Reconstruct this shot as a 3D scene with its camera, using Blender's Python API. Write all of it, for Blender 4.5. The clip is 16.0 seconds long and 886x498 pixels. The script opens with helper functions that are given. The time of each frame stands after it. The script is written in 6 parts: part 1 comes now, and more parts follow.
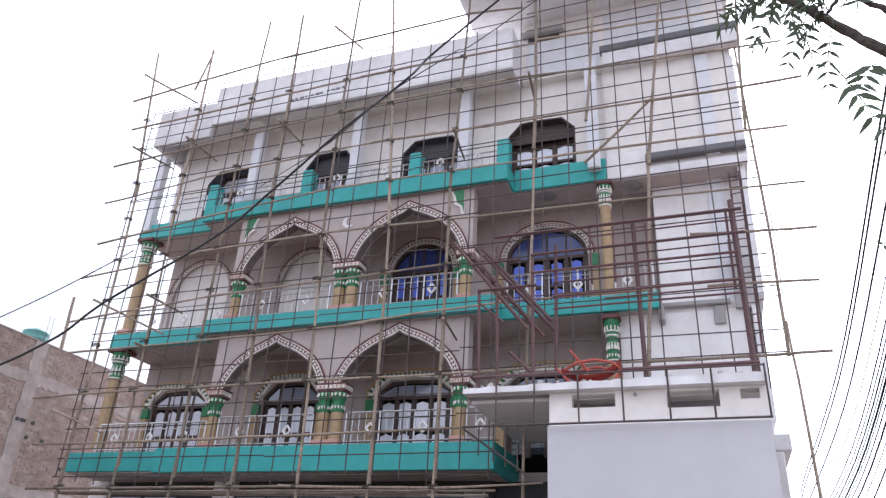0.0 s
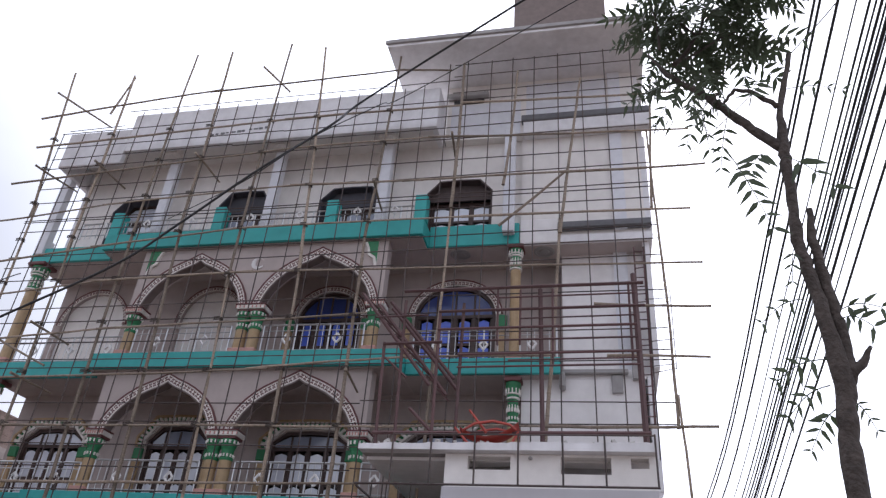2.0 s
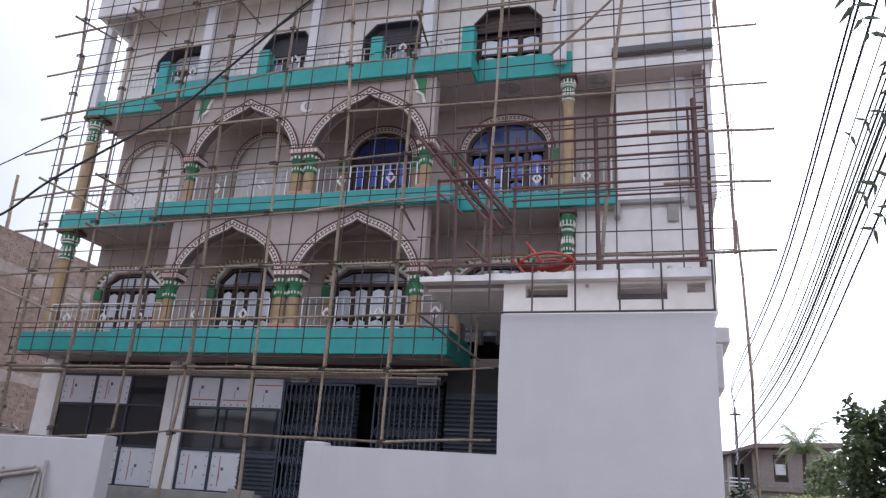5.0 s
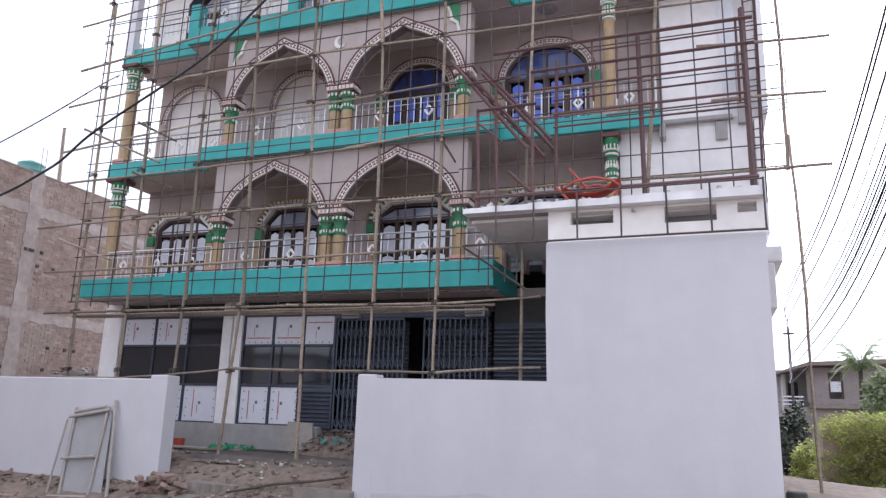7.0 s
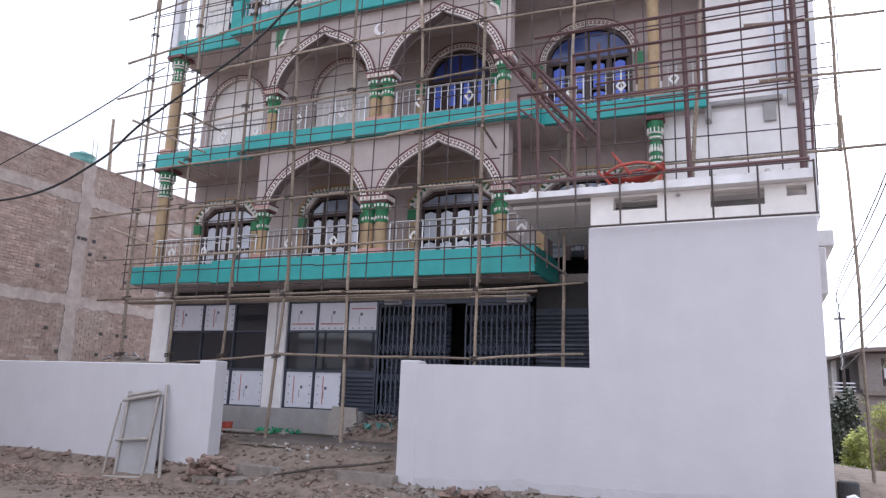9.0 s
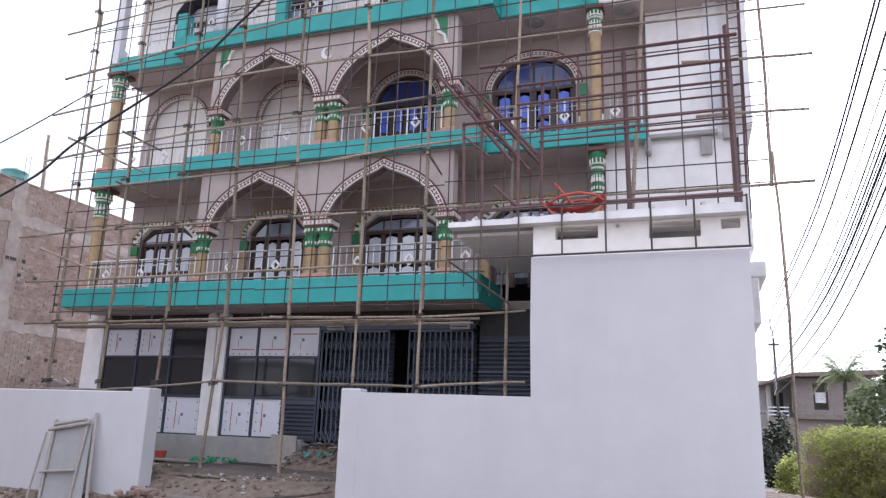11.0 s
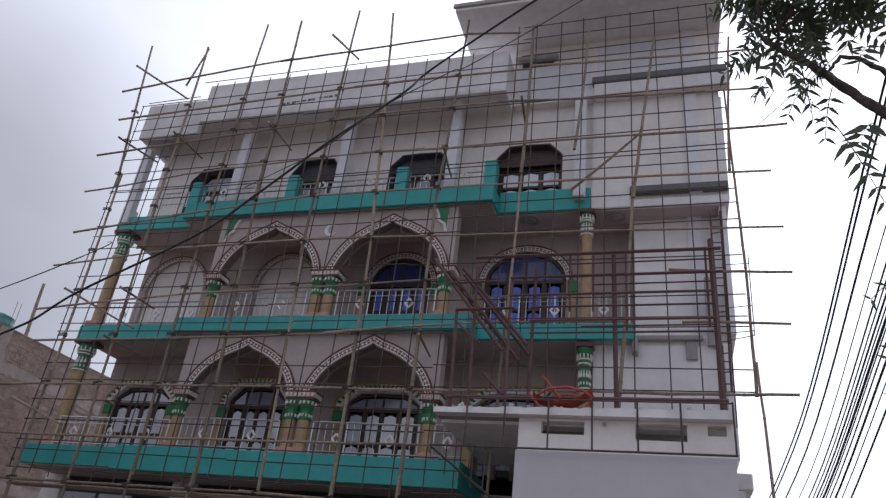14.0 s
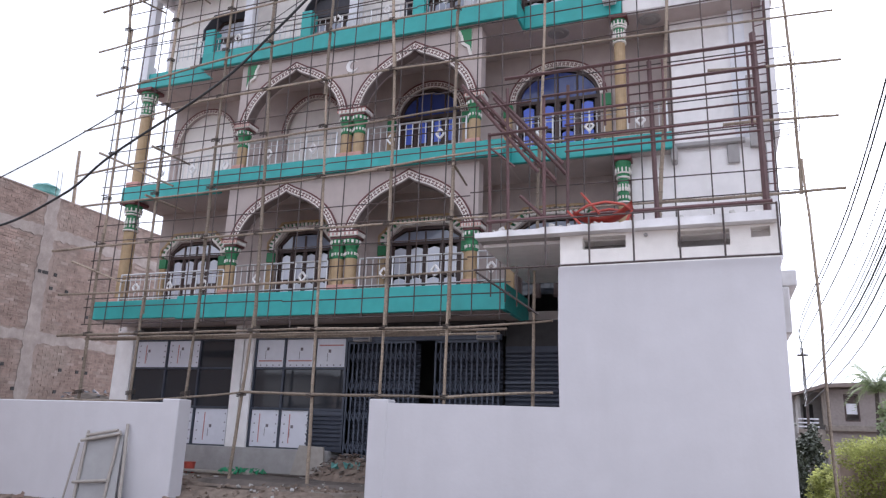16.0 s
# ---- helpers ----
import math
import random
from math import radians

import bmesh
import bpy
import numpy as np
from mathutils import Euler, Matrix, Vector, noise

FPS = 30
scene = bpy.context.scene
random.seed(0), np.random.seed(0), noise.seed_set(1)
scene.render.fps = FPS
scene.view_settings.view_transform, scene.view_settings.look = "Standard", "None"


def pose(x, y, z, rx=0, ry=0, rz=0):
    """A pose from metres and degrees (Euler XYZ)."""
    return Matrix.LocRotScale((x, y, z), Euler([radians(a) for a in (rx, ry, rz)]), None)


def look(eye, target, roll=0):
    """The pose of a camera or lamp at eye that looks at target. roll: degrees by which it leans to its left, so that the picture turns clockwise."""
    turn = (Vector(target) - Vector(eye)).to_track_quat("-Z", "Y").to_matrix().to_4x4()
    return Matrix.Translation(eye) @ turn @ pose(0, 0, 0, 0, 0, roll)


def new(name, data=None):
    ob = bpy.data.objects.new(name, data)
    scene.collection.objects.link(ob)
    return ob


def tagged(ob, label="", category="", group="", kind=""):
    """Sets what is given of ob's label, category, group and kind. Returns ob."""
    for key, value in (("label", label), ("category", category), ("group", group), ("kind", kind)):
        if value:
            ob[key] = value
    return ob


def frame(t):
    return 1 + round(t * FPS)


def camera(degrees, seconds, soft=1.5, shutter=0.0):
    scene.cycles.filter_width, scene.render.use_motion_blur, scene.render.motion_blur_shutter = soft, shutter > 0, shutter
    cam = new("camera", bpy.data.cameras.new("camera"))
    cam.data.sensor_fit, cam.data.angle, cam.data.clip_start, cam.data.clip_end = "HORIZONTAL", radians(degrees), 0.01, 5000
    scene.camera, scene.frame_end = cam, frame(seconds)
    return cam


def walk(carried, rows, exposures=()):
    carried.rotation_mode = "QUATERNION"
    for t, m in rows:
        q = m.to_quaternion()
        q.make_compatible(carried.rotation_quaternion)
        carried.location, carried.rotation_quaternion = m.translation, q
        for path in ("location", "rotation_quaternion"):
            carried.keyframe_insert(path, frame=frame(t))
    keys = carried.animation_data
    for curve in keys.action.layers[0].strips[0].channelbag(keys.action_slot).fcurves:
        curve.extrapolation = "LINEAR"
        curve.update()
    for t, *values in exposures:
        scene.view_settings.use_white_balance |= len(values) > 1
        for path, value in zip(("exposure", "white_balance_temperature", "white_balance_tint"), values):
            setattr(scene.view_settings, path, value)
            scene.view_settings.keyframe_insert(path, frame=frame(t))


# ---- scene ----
cam = camera(62.56, 16.0, soft=1.3, shutter=0.0)
PATH = [
    (0.0, 0.034, 0.023, 1.603, 116.461, -2.964, 19.657),
    (0.5, 0.040, 0.044, 1.600, 116.038, -2.995, 18.807),
    (1.0, 0.059, 0.067, 1.602, 116.983, -3.094, 16.711),
    (1.5, 0.079, 0.064, 1.595, 119.753, -3.354, 13.806),
    (2.0, 0.087, 0.081, 1.596, 121.249, -4.007, 11.439),
    (2.5, 0.077, 0.033, 1.592, 125.975, -3.159, 9.878),
    (3.0, 0.060, 0.011, 1.562, 124.297, -3.050, 10.361),
    (3.5, 0.043, 0.022, 1.538, 122.245, -2.675, 10.070),
    (4.0, 0.032, 0.033, 1.516, 119.005, -3.008, 9.891),
    (4.5, 0.027, 0.021, 1.511, 114.752, -3.058, 13.387),
    (5.0, -0.045, 0.053, 1.538, 108.356, -3.377, 15.725),
    (7.5, -0.046, 0.101, 1.541, 102.802, -1.936, 20.732),
    (8.0, -0.052, 0.089, 1.544, 102.665, -2.574, 22.078),
    (8.5, -0.053, 0.080, 1.547, 101.579, -2.122, 23.447),
    (11.0, 0.010, 0.133, 1.665, 103.470, -1.909, 18.834),
    (11.5, 0.000, 0.140, 1.669, 107.245, -3.297, 19.235),
    (12.0, -0.009, 0.041, 1.690, 111.721, -4.458, 16.096),
    (12.5, -0.002, 0.001, 1.678, 117.533, -4.678, 15.412),
    (13.0, 0.006, -0.045, 1.678, 124.568, -5.926, 15.091),
    (13.5, -0.022, -0.069, 1.653, 123.509, -6.107, 15.678),
    (14.0, -0.059, -0.045, 1.604, 117.964, -6.119, 15.906),
    (14.5, -0.077, -0.035, 1.602, 114.307, -5.449, 19.135),
    (15.0, -0.056, 0.053, 1.615, 109.714, -4.066, 19.696),
    (15.5, -0.064, 0.071, 1.625, 107.044, -2.443, 19.239),
    (16.0, -0.068, 0.075, 1.637, 104.324, -1.926, 20.548),
]
EXPOSURE = [
    (0.0, 0.38, 5900, 13.5), (1.0, 0.42, 5900, 13.5), (1.5, 0.05, 5900, 13.5), (2.0, -0.36, 5950, 14), (2.5, -1.6, 6200, 15.5),
    (3.0, -1.84, 6200, 16), (3.5, -1.84, 6200, 16), (4.0, -1.58, 6200, 15.5), (4.5, -0.6, 5950, 14), (5.0, 0.0, 5900, 13.5),
    (7.5, 0.4, 5900, 13.5), (11.0, 0.45, 5900, 13.5), (12.0, 0.5, 5900, 13.5), (12.5, 0.38, 5900, 13.5), (13.0, -0.3, 5900, 13.5),
    (13.5, -1.38, 5950, 14), (14.0, -0.95, 5950, 14), (14.5, -0.05, 5900, 13.5), (15.0, 0.38, 5900, 13.5), (16.0, 0.38, 5900, 13.5),
]
walk(cam, [(t, pose(x, y, z, rx, ry, rz)) for t, x, y, z, rx, ry, rz in PATH], EXPOSURE)

# ---- world and light ----
world = bpy.data.worlds.new("overcast_sky")
scene.world = world
world.use_nodes = True
wn, wl = world.node_tree.nodes, world.node_tree.links
wn.clear()
w_out = wn.new("ShaderNodeOutputWorld")
w_bg = wn.new("ShaderNodeBackground")
w_sky = wn.new("ShaderNodeTexSky")
w_sky.sky_type = "NISHITA"
w_sky.sun_disc = False
w_sky.sun_elevation = radians(43)
w_sky.sun_rotation = radians(9.5)
w_sky.dust_density = 6.0
w_co = wn.new("ShaderNodeTexCoord")
w_map = wn.new("ShaderNodeMapping")
w_map.inputs["Scale"].default_value = (1.0, 1.0, 2.2)
w_noise = wn.new("ShaderNodeTexNoise")
w_noise.inputs["Scale"].default_value = 1.7
w_noise.inputs["Detail"].default_value = 4.0
w_noise.inputs["Roughness"].default_value = 0.5
w_ramp = wn.new("ShaderNodeValToRGB")
w_ramp.color_ramp.elements[0].position = 0.36
w_ramp.color_ramp.elements[0].color = (12.2, 12.25, 12.9, 1)
w_ramp.color_ramp.elements[1].position = 0.56
w_ramp.color_ramp.elements[1].color = (14.6, 14.7, 15.4, 1)
w_mix = wn.new("ShaderNodeMixRGB")
w_mix.inputs["Fac"].default_value = 0.9
w_bg.inputs["Strength"].default_value = 0.1
wl.new(w_co.outputs["Generated"], w_map.inputs["Vector"])
wl.new(w_map.outputs["Vector"], w_noise.inputs["Vector"])
wl.new(w_noise.outputs["Fac"], w_ramp.inputs["Fac"])
wl.new(w_sky.outputs["Color"], w_mix.inputs["Color1"])
w_dot = wn.new("ShaderNodeVectorMath")
w_dot.operation = "DOT_PRODUCT"
w_dot.inputs[1].default_value = Vector((0.12, 0.72, 0.68)).normalized()
w_glow = wn.new("ShaderNodeMapRange")
w_glow.inputs["From Min"].default_value = 0.55
w_glow.inputs["From Max"].default_value = 1.0
w_glow.inputs["To Min"].default_value = 1.0
w_glow.inputs["To Max"].default_value = 2.05
w_veil = wn.new("ShaderNodeMixRGB")
w_veil.blend_type = "MULTIPLY"
w_veil.inputs["Fac"].default_value = 1.0
wl.new(w_co.outputs["Generated"], w_dot.inputs[0])
wl.new(w_dot.outputs["Value"], w_glow.inputs["Value"])
wl.new(w_ramp.outputs["Color"], w_veil.inputs["Color1"])
wl.new(w_glow.outputs["Result"], w_veil.inputs["Color2"])
# a grey cloud bank low over the far left
w_low = wn.new("ShaderNodeVectorMath")
w_low.operation = "DOT_PRODUCT"
w_low.inputs[1].default_value = Vector((-0.77, 0.53, 0.37)).normalized()
w_bank = wn.new("ShaderNodeMapRange")
w_bank.interpolation_type = "SMOOTHSTEP"
w_bank.inputs["From Min"].default_value = 1.012
w_bank.inputs["From Max"].default_value = 1.055
w_bank.inputs["To Min"].default_value = 1.0
w_bank.inputs["To Max"].default_value = 0.64
w_soft = wn.new("ShaderNodeMath")
w_soft.operation = "MULTIPLY_ADD"
w_soft.inputs[1].default_value = 0.11
w_cloud = wn.new("ShaderNodeMixRGB")
w_cloud.blend_type = "MULTIPLY"
w_cloud.inputs["Fac"].default_value = 1.0
wl.new(w_co.outputs["Generated"], w_low.inputs[0])
wl.new(w_noise.outputs["Fac"], w_soft.inputs[0])
wl.new(w_low.outputs["Value"], w_soft.inputs[2])
wl.new(w_soft.outputs["Value"], w_bank.inputs["Value"])
wl.new(w_veil.outputs["Color"], w_cloud.inputs["Color1"])
wl.new(w_bank.outputs["Result"], w_cloud.inputs["Color2"])
wl.new(w_cloud.outputs["Color"], w_mix.inputs["Color2"])
wl.new(w_mix.outputs["Color"], w_bg.inputs["Color"])
wl.new(w_bg.outputs["Background"], w_out.inputs["Surface"])

sun = new("sun", bpy.data.lights.new("sun", "SUN"))
sun.data.energy = 1.5
sun.data.angle = radians(14)
sun.data.color = (1.0, 0.96, 0.9)
sun.matrix_world = look((9, 54, 51), (0, 0, 0))


# ---- materials ----
def material(name, base, rough=0.7, metal=0.0, grain=8.0, vary=0.1, stain=None, stain_scale=0.8, stain_amount=0.4,
             bump=0.2, bump_scale=60.0, per_piece=0.0, spec=0.5, streak=0.0):
    """A procedural surface: base colour with fine grain, larger stains, optional vertical streaks, and relief."""
    m = bpy.data.materials.new(name)
    m.use_nodes = True
    n, l = m.node_tree.nodes, m.node_tree.links
    b = n["Principled BSDF"]
    b.inputs["Roughness"].default_value = rough
    b.inputs["Metallic"].default_value = metal
    b.inputs["Specular IOR Level"].default_value = spec
    co = n.new("ShaderNodeTexCoord")
    geo = n.new("ShaderNodeNewGeometry")
    fine = n.new("ShaderNodeTexNoise")
    fine.inputs["Scale"].default_value = grain
    fine.inputs["Detail"].default_value = 6
    l.new(geo.outputs["Position"], fine.inputs["Vector"])
    ramp = n.new("ShaderNodeMapRange")
    ramp.inputs["From Min"].default_value = 0.3
    ramp.inputs["From Max"].default_value = 0.7
    ramp.inputs["To Min"].default_value = 1 - vary
    ramp.inputs["To Max"].default_value = 1 + vary
    l.new(fine.outputs["Fac"], ramp.inputs["Value"])
    mul = n.new("ShaderNodeMixRGB")
    mul.blend_type = "MULTIPLY"
    mul.inputs["Fac"].default_value = 1
    mul.inputs["Color1"].default_value = (*base, 1)
    l.new(ramp.outputs["Result"], mul.inputs["Color2"])
    col = mul.outputs["Color"]
    if per_piece:
        info = n.new("ShaderNodeObjectInfo")
        r2 = n.new("ShaderNodeMapRange")
        r2.inputs["To Min"].default_value = 1 - per_piece
        r2.inputs["To Max"].default_value = 1 + per_piece
        l.new(info.outputs["Random"], r2.inputs["Value"])
        m2 = n.new("ShaderNodeMixRGB")
        m2.blend_type = "MULTIPLY"
        m2.inputs["Fac"].default_value = 1
        l.new(col, m2.inputs["Color1"])
        l.new(r2.outputs["Result"], m2.inputs["Color2"])
        col = m2.outputs["Color"]
    if stain:
        big = n.new("ShaderNodeTexNoise")
        big.inputs["Scale"].default_value = stain_scale
        big.inputs["Detail"].default_value = 8
        big.inputs["Roughness"].default_value = 0.65
        mp = n.new("ShaderNodeMapping")
        mp.inputs["Scale"].default_value = (1, 1, 1 - streak)
        l.new(geo.outputs["Position"], mp.inputs["Vector"])
        l.new(mp.outputs["Vector"], big.inputs["Vector"])
        r3 = n.new("ShaderNodeMapRange")
        r3.inputs["From Min"].default_value = 0.48
        r3.inputs["From Max"].default_value = 0.72
        r3.inputs["To Max"].default_value = stain_amount
        l.new(big.outputs["Fac"], r3.inputs["Value"])
        m3 = n.new("ShaderNodeMixRGB")
        m3.inputs["Color2"].default_value = (*stain, 1)
        l.new(r3.outputs["Result"], m3.inputs["Fac"])
        l.new(col, m3.inputs["Color1"])
        col = m3.outputs["Color"]
    l.new(col, b.inputs["Base Color"])
    if bump:
        rel = n.new("ShaderNodeTexNoise")
        rel.inputs["Scale"].default_value = bump_scale
        rel.inputs["Detail"].default_value = 4
        l.new(geo.outputs["Position"], rel.inputs["Vector"])
        bp = n.new("ShaderNodeBump")
        bp.inputs["Strength"].default_value = bump
        bp.inputs["Distance"].default_value = 0.02
        l.new(rel.outputs["Fac"], bp.inputs["Height"])
        l.new(bp.outputs["Normal"], b.inputs["Normal"])
    return m


M = {
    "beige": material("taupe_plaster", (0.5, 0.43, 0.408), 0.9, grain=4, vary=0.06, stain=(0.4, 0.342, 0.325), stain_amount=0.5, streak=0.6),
    # the taupe plaster again, with the loggia's shade put into the colour
    "inner": material("shade_darkened_plaster", (0.415, 0.352, 0.33), 0.9, grain=4, vary=0.06, stain=(0.33, 0.28, 0.262), stain_amount=0.4, streak=0.5),
    "white": material("white_wall_paint", (0.545, 0.531, 0.557), 0.85, vary=0.03, grain=2.2, stain=(0.49, 0.476, 0.495), stain_scale=1.1, stain_amount=0.5, bump=0.1, bump_scale=16, streak=0.85),
    "paleblue": material("pale_bluish_paint", (0.74, 0.745, 0.785), 0.85, vary=0.06, grain=5, stain=(0.6, 0.6, 0.63), stain_scale=0.8, stain_amount=0.4),
    "primer": material("white_primer_plaster", (0.78, 0.765, 0.78), 0.9, vary=0.07, grain=5, stain=(0.5, 0.48, 0.48), stain_scale=1.1, stain_amount=0.5, streak=0.6),
    "cream": material("cream_wall", (0.81, 0.775, 0.745), 0.9, grain=4, vary=0.05, stain=(0.6, 0.57, 0.54), stain_amount=0.45, streak=0.5),
    "grey": material("raw_cement", (0.37, 0.355, 0.35), 0.95, grain=5, vary=0.1, stain=(0.25, 0.235, 0.23), stain_amount=0.65, stain_scale=0.9, streak=0.4, bump=0.3, bump_scale=18),
    "darkband": material("wet_cement_band", (0.17, 0.17, 0.18), 0.9, stain=(0.1, 0.1, 0.1)),
    "teal": material("teal_paint", (0.048, 0.4, 0.385), 0.55, vary=0.08, grain=4, stain=(0.05, 0.29, 0.27), stain_scale=1.2, stain_amount=0.5, bump=0.08, per_piece=0.08, streak=0.6),
    "green": material("green_paint", (0.03, 0.2, 0.08), 0.5, stain=(0.02, 0.12, 0.06)),
    "ochre": material("ochre_paint", (0.42, 0.3, 0.17), 0.6, stain=(0.3, 0.17, 0.06), stain_scale=3),
    "pink": material("pink_paint", (0.55, 0.3, 0.26), 0.7),
    "maroon": material("maroon_paint", (0.14, 0.05, 0.05), 0.6),
    "trim": material("cream_stucco", (0.79, 0.745, 0.7), 0.8, grain=10, vary=0.12),
    "bamboo": material("weathered_bamboo", (0.27, 0.215, 0.165), 0.75, grain=30, vary=0.3, stain=(0.1, 0.075, 0.055), stain_scale=2.5, stain_amount=0.7, per_piece=0.3),
    "rust": material("red_oxide_steel", (0.12, 0.064, 0.064), 0.7, stain=(0.065, 0.04, 0.042), stain_scale=3, per_piece=0.2),
    "rebar": material("dark_steel_bar", (0.075, 0.058, 0.055), 0.65, stain=(0.13, 0.065, 0.045), stain_scale=3, per_piece=0.25),
    "frame": material("dark_wood_frame", (0.06, 0.035, 0.03), 0.5, stain=(0.03, 0.02, 0.02)),
    "chrome": material("steel_rail", (0.55, 0.55, 0.56), 0.3, 0.9, vary=0.05, bump=0.0),
    "iron": material("grey_painted_iron", (0.085, 0.1, 0.135), 0.5, 0.1, stain=(0.05, 0.055, 0.07), stain_scale=3),
    "shopframe": material("dark_blue_grey_metal", (0.06, 0.07, 0.095), 0.4, 0.3, stain=(0.04, 0.045, 0.06)),
    "shutter": material("dark_blue_grey_shutter", (0.055, 0.062, 0.085), 0.5, 0.2, stain=(0.035, 0.04, 0.05)),
    # near-black: shade of unlit rooms and hollows as colour; also the drum and door
    "dark": material("unlit_dark_and_black", (0.05, 0.048, 0.05), 0.9),
    "film": material("white_protective_film", (0.72, 0.72, 0.78), 0.35, vary=0.04, bump=0.1, bump_scale=8, stain=(0.6, 0.62, 0.7), stain_scale=2),
    "redprint": material("red_print", (0.5, 0.2, 0.19), 0.5, bump=0),
    "darkprint": material("grey_print", (0.16, 0.14, 0.16), 0.5, bump=0),
    "earth": material("bare_earth", (0.17, 0.13, 0.104), 0.95, grain=7, vary=0.35, stain=(0.26, 0.21, 0.172), stain_scale=0.9, stain_amount=0.7, bump=0.9, bump_scale=12),
    "concrete": material("old_concrete", (0.235, 0.205, 0.182), 0.95, grain=6, vary=0.2, stain=(0.15, 0.125, 0.105), stain_scale=1.5, stain_amount=0.8, bump=0.6, bump_scale=20),
    "road": material("pale_road", (0.36, 0.34, 0.31), 0.9, stain=(0.27, 0.25, 0.22), bump=0.3),
    "brick": material("red_brick", (0.235, 0.165, 0.135), 0.92, grain=9, vary=0.3, stain=(0.27, 0.22, 0.19), stain_scale=1.1, stain_amount=0.7, per_piece=0.25, bump=0.5),
    "mortar": material("brick_mortar", (0.31, 0.24, 0.21), 0.95, grain=4, vary=0.2, stain=(0.36, 0.29, 0.26), stain_scale=0.9, bump=0.6),
    "ringbeam": material("weathered_ring_beam", (0.38, 0.325, 0.3), 0.95, grain=5, vary=0.15, stain=(0.27, 0.225, 0.205), stain_scale=1.3, stain_amount=0.8, bump=0.5),
    "bark": material("dark_bark", (0.075, 0.06, 0.052), 0.9, grain=30, vary=0.35, stain=(0.04, 0.032, 0.028), stain_scale=6, stain_amount=0.7, bump=0.9, bump_scale=40),
    "leaf": material("neem_leaf", (0.065, 0.085, 0.048), 0.5, vary=0.3, grain=9, bump=0),
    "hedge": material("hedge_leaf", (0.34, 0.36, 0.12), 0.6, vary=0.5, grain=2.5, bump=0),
    "bush": material("bush_leaf", (0.085, 0.11, 0.05), 0.6, vary=0.4, grain=5, bump=0),
    "cable": material("black_cable", (0.02, 0.02, 0.022), 0.6, bump=0),
    "tarp": material("red_plastic", (0.42, 0.07, 0.05), 0.5, stain=(0.3, 0.05, 0.04)),
    "tank": material("green_tank_plastic", (0.1, 0.27, 0.25), 0.5),
    "brownbox": material("brown_cement_sheet", (0.2, 0.16, 0.145), 0.85, stain=(0.14, 0.11, 0.1)),
    "farwall": material("dusty_brown_render", (0.27, 0.235, 0.225), 0.9, stain=(0.18, 0.155, 0.15), stain_amount=0.6),
    "mesh": material("grey_sheet", (0.33, 0.325, 0.33), 0.8, grain=4, vary=0.06, stain=(0.27, 0.265, 0.26), stain_scale=1.3, stain_amount=0.5, bump=0.1),
    "pole_wood": material("pale_split_bamboo", (0.34, 0.31, 0.28), 0.8, stain=(0.2, 0.18, 0.16)),
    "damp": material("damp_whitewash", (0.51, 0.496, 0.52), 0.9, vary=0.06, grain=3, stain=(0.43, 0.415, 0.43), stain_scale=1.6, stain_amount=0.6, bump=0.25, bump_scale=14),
    "litter": material("pale_litter", (0.45, 0.43, 0.41), 0.7, per_piece=0.4),
    # dark taupe that carries the shade under the arches as colour
    "reveal": material("taupe_reveal_shade", (0.2, 0.158, 0.148), 0.85, stain=(0.15, 0.12, 0.11)),
    # bush green darkened so the building's shade is in the leaf colour
    "shadebush": material("shade_darkened_bush_leaf", (0.05, 0.06, 0.038), 0.6, vary=0.4, grain=5, bump=0),
    # two dark tones that put the top-floor niches' shadow into colour
    "slateshade": material("slate_niche_shade", (0.075, 0.075, 0.09), 0.7, stain=(0.05, 0.05, 0.06)),
    "brownshade": material("brown_niche_shade", (0.085, 0.062, 0.06), 0.7, stain=(0.05, 0.04, 0.04)),
    # white plaster; on the stair walls it also puts glare into the colour
    "chalk": material("chalk_and_glare_white", (0.84, 0.815, 0.81), 0.9, vary=0.05, grain=4, stain=(0.66, 0.63, 0.61), stain_scale=1.2, stain_amount=0.5, streak=0.5),
    "mud": material("dark_wet_mud", (0.1, 0.082, 0.072), 0.8, grain=5, vary=0.3, stain=(0.16, 0.135, 0.115), stain_scale=1.4, stain_amount=0.7, bump=0.8, bump_scale=9),
    "bluebag": material("pale_blue_plastic", (0.33, 0.36, 0.43), 0.5, vary=0.3, grain=5),
    "greennet": material("green_net", (0.03, 0.25, 0.12), 0.8),
}


def leafy(name, thin=0.4):
    """Lets part of the light pass through the leaves of a material."""
    m = M[name]
    n, l = m.node_tree.nodes, m.node_tree.links
    b, o = n["Principled BSDF"], n["Material Output"]
    tr = n.new("ShaderNodeBsdfTranslucent")
    mix = n.new("ShaderNodeMixShader")
    mix.inputs["Fac"].default_value = thin
    l.new(b.inputs["Base Color"].links[0].from_socket, tr.inputs["Color"])
    l.new(b.outputs["BSDF"], mix.inputs[1])
    l.new(tr.outputs["BSDF"], mix.inputs[2])
    l.new(mix.outputs["Shader"], o.inputs["Surface"])


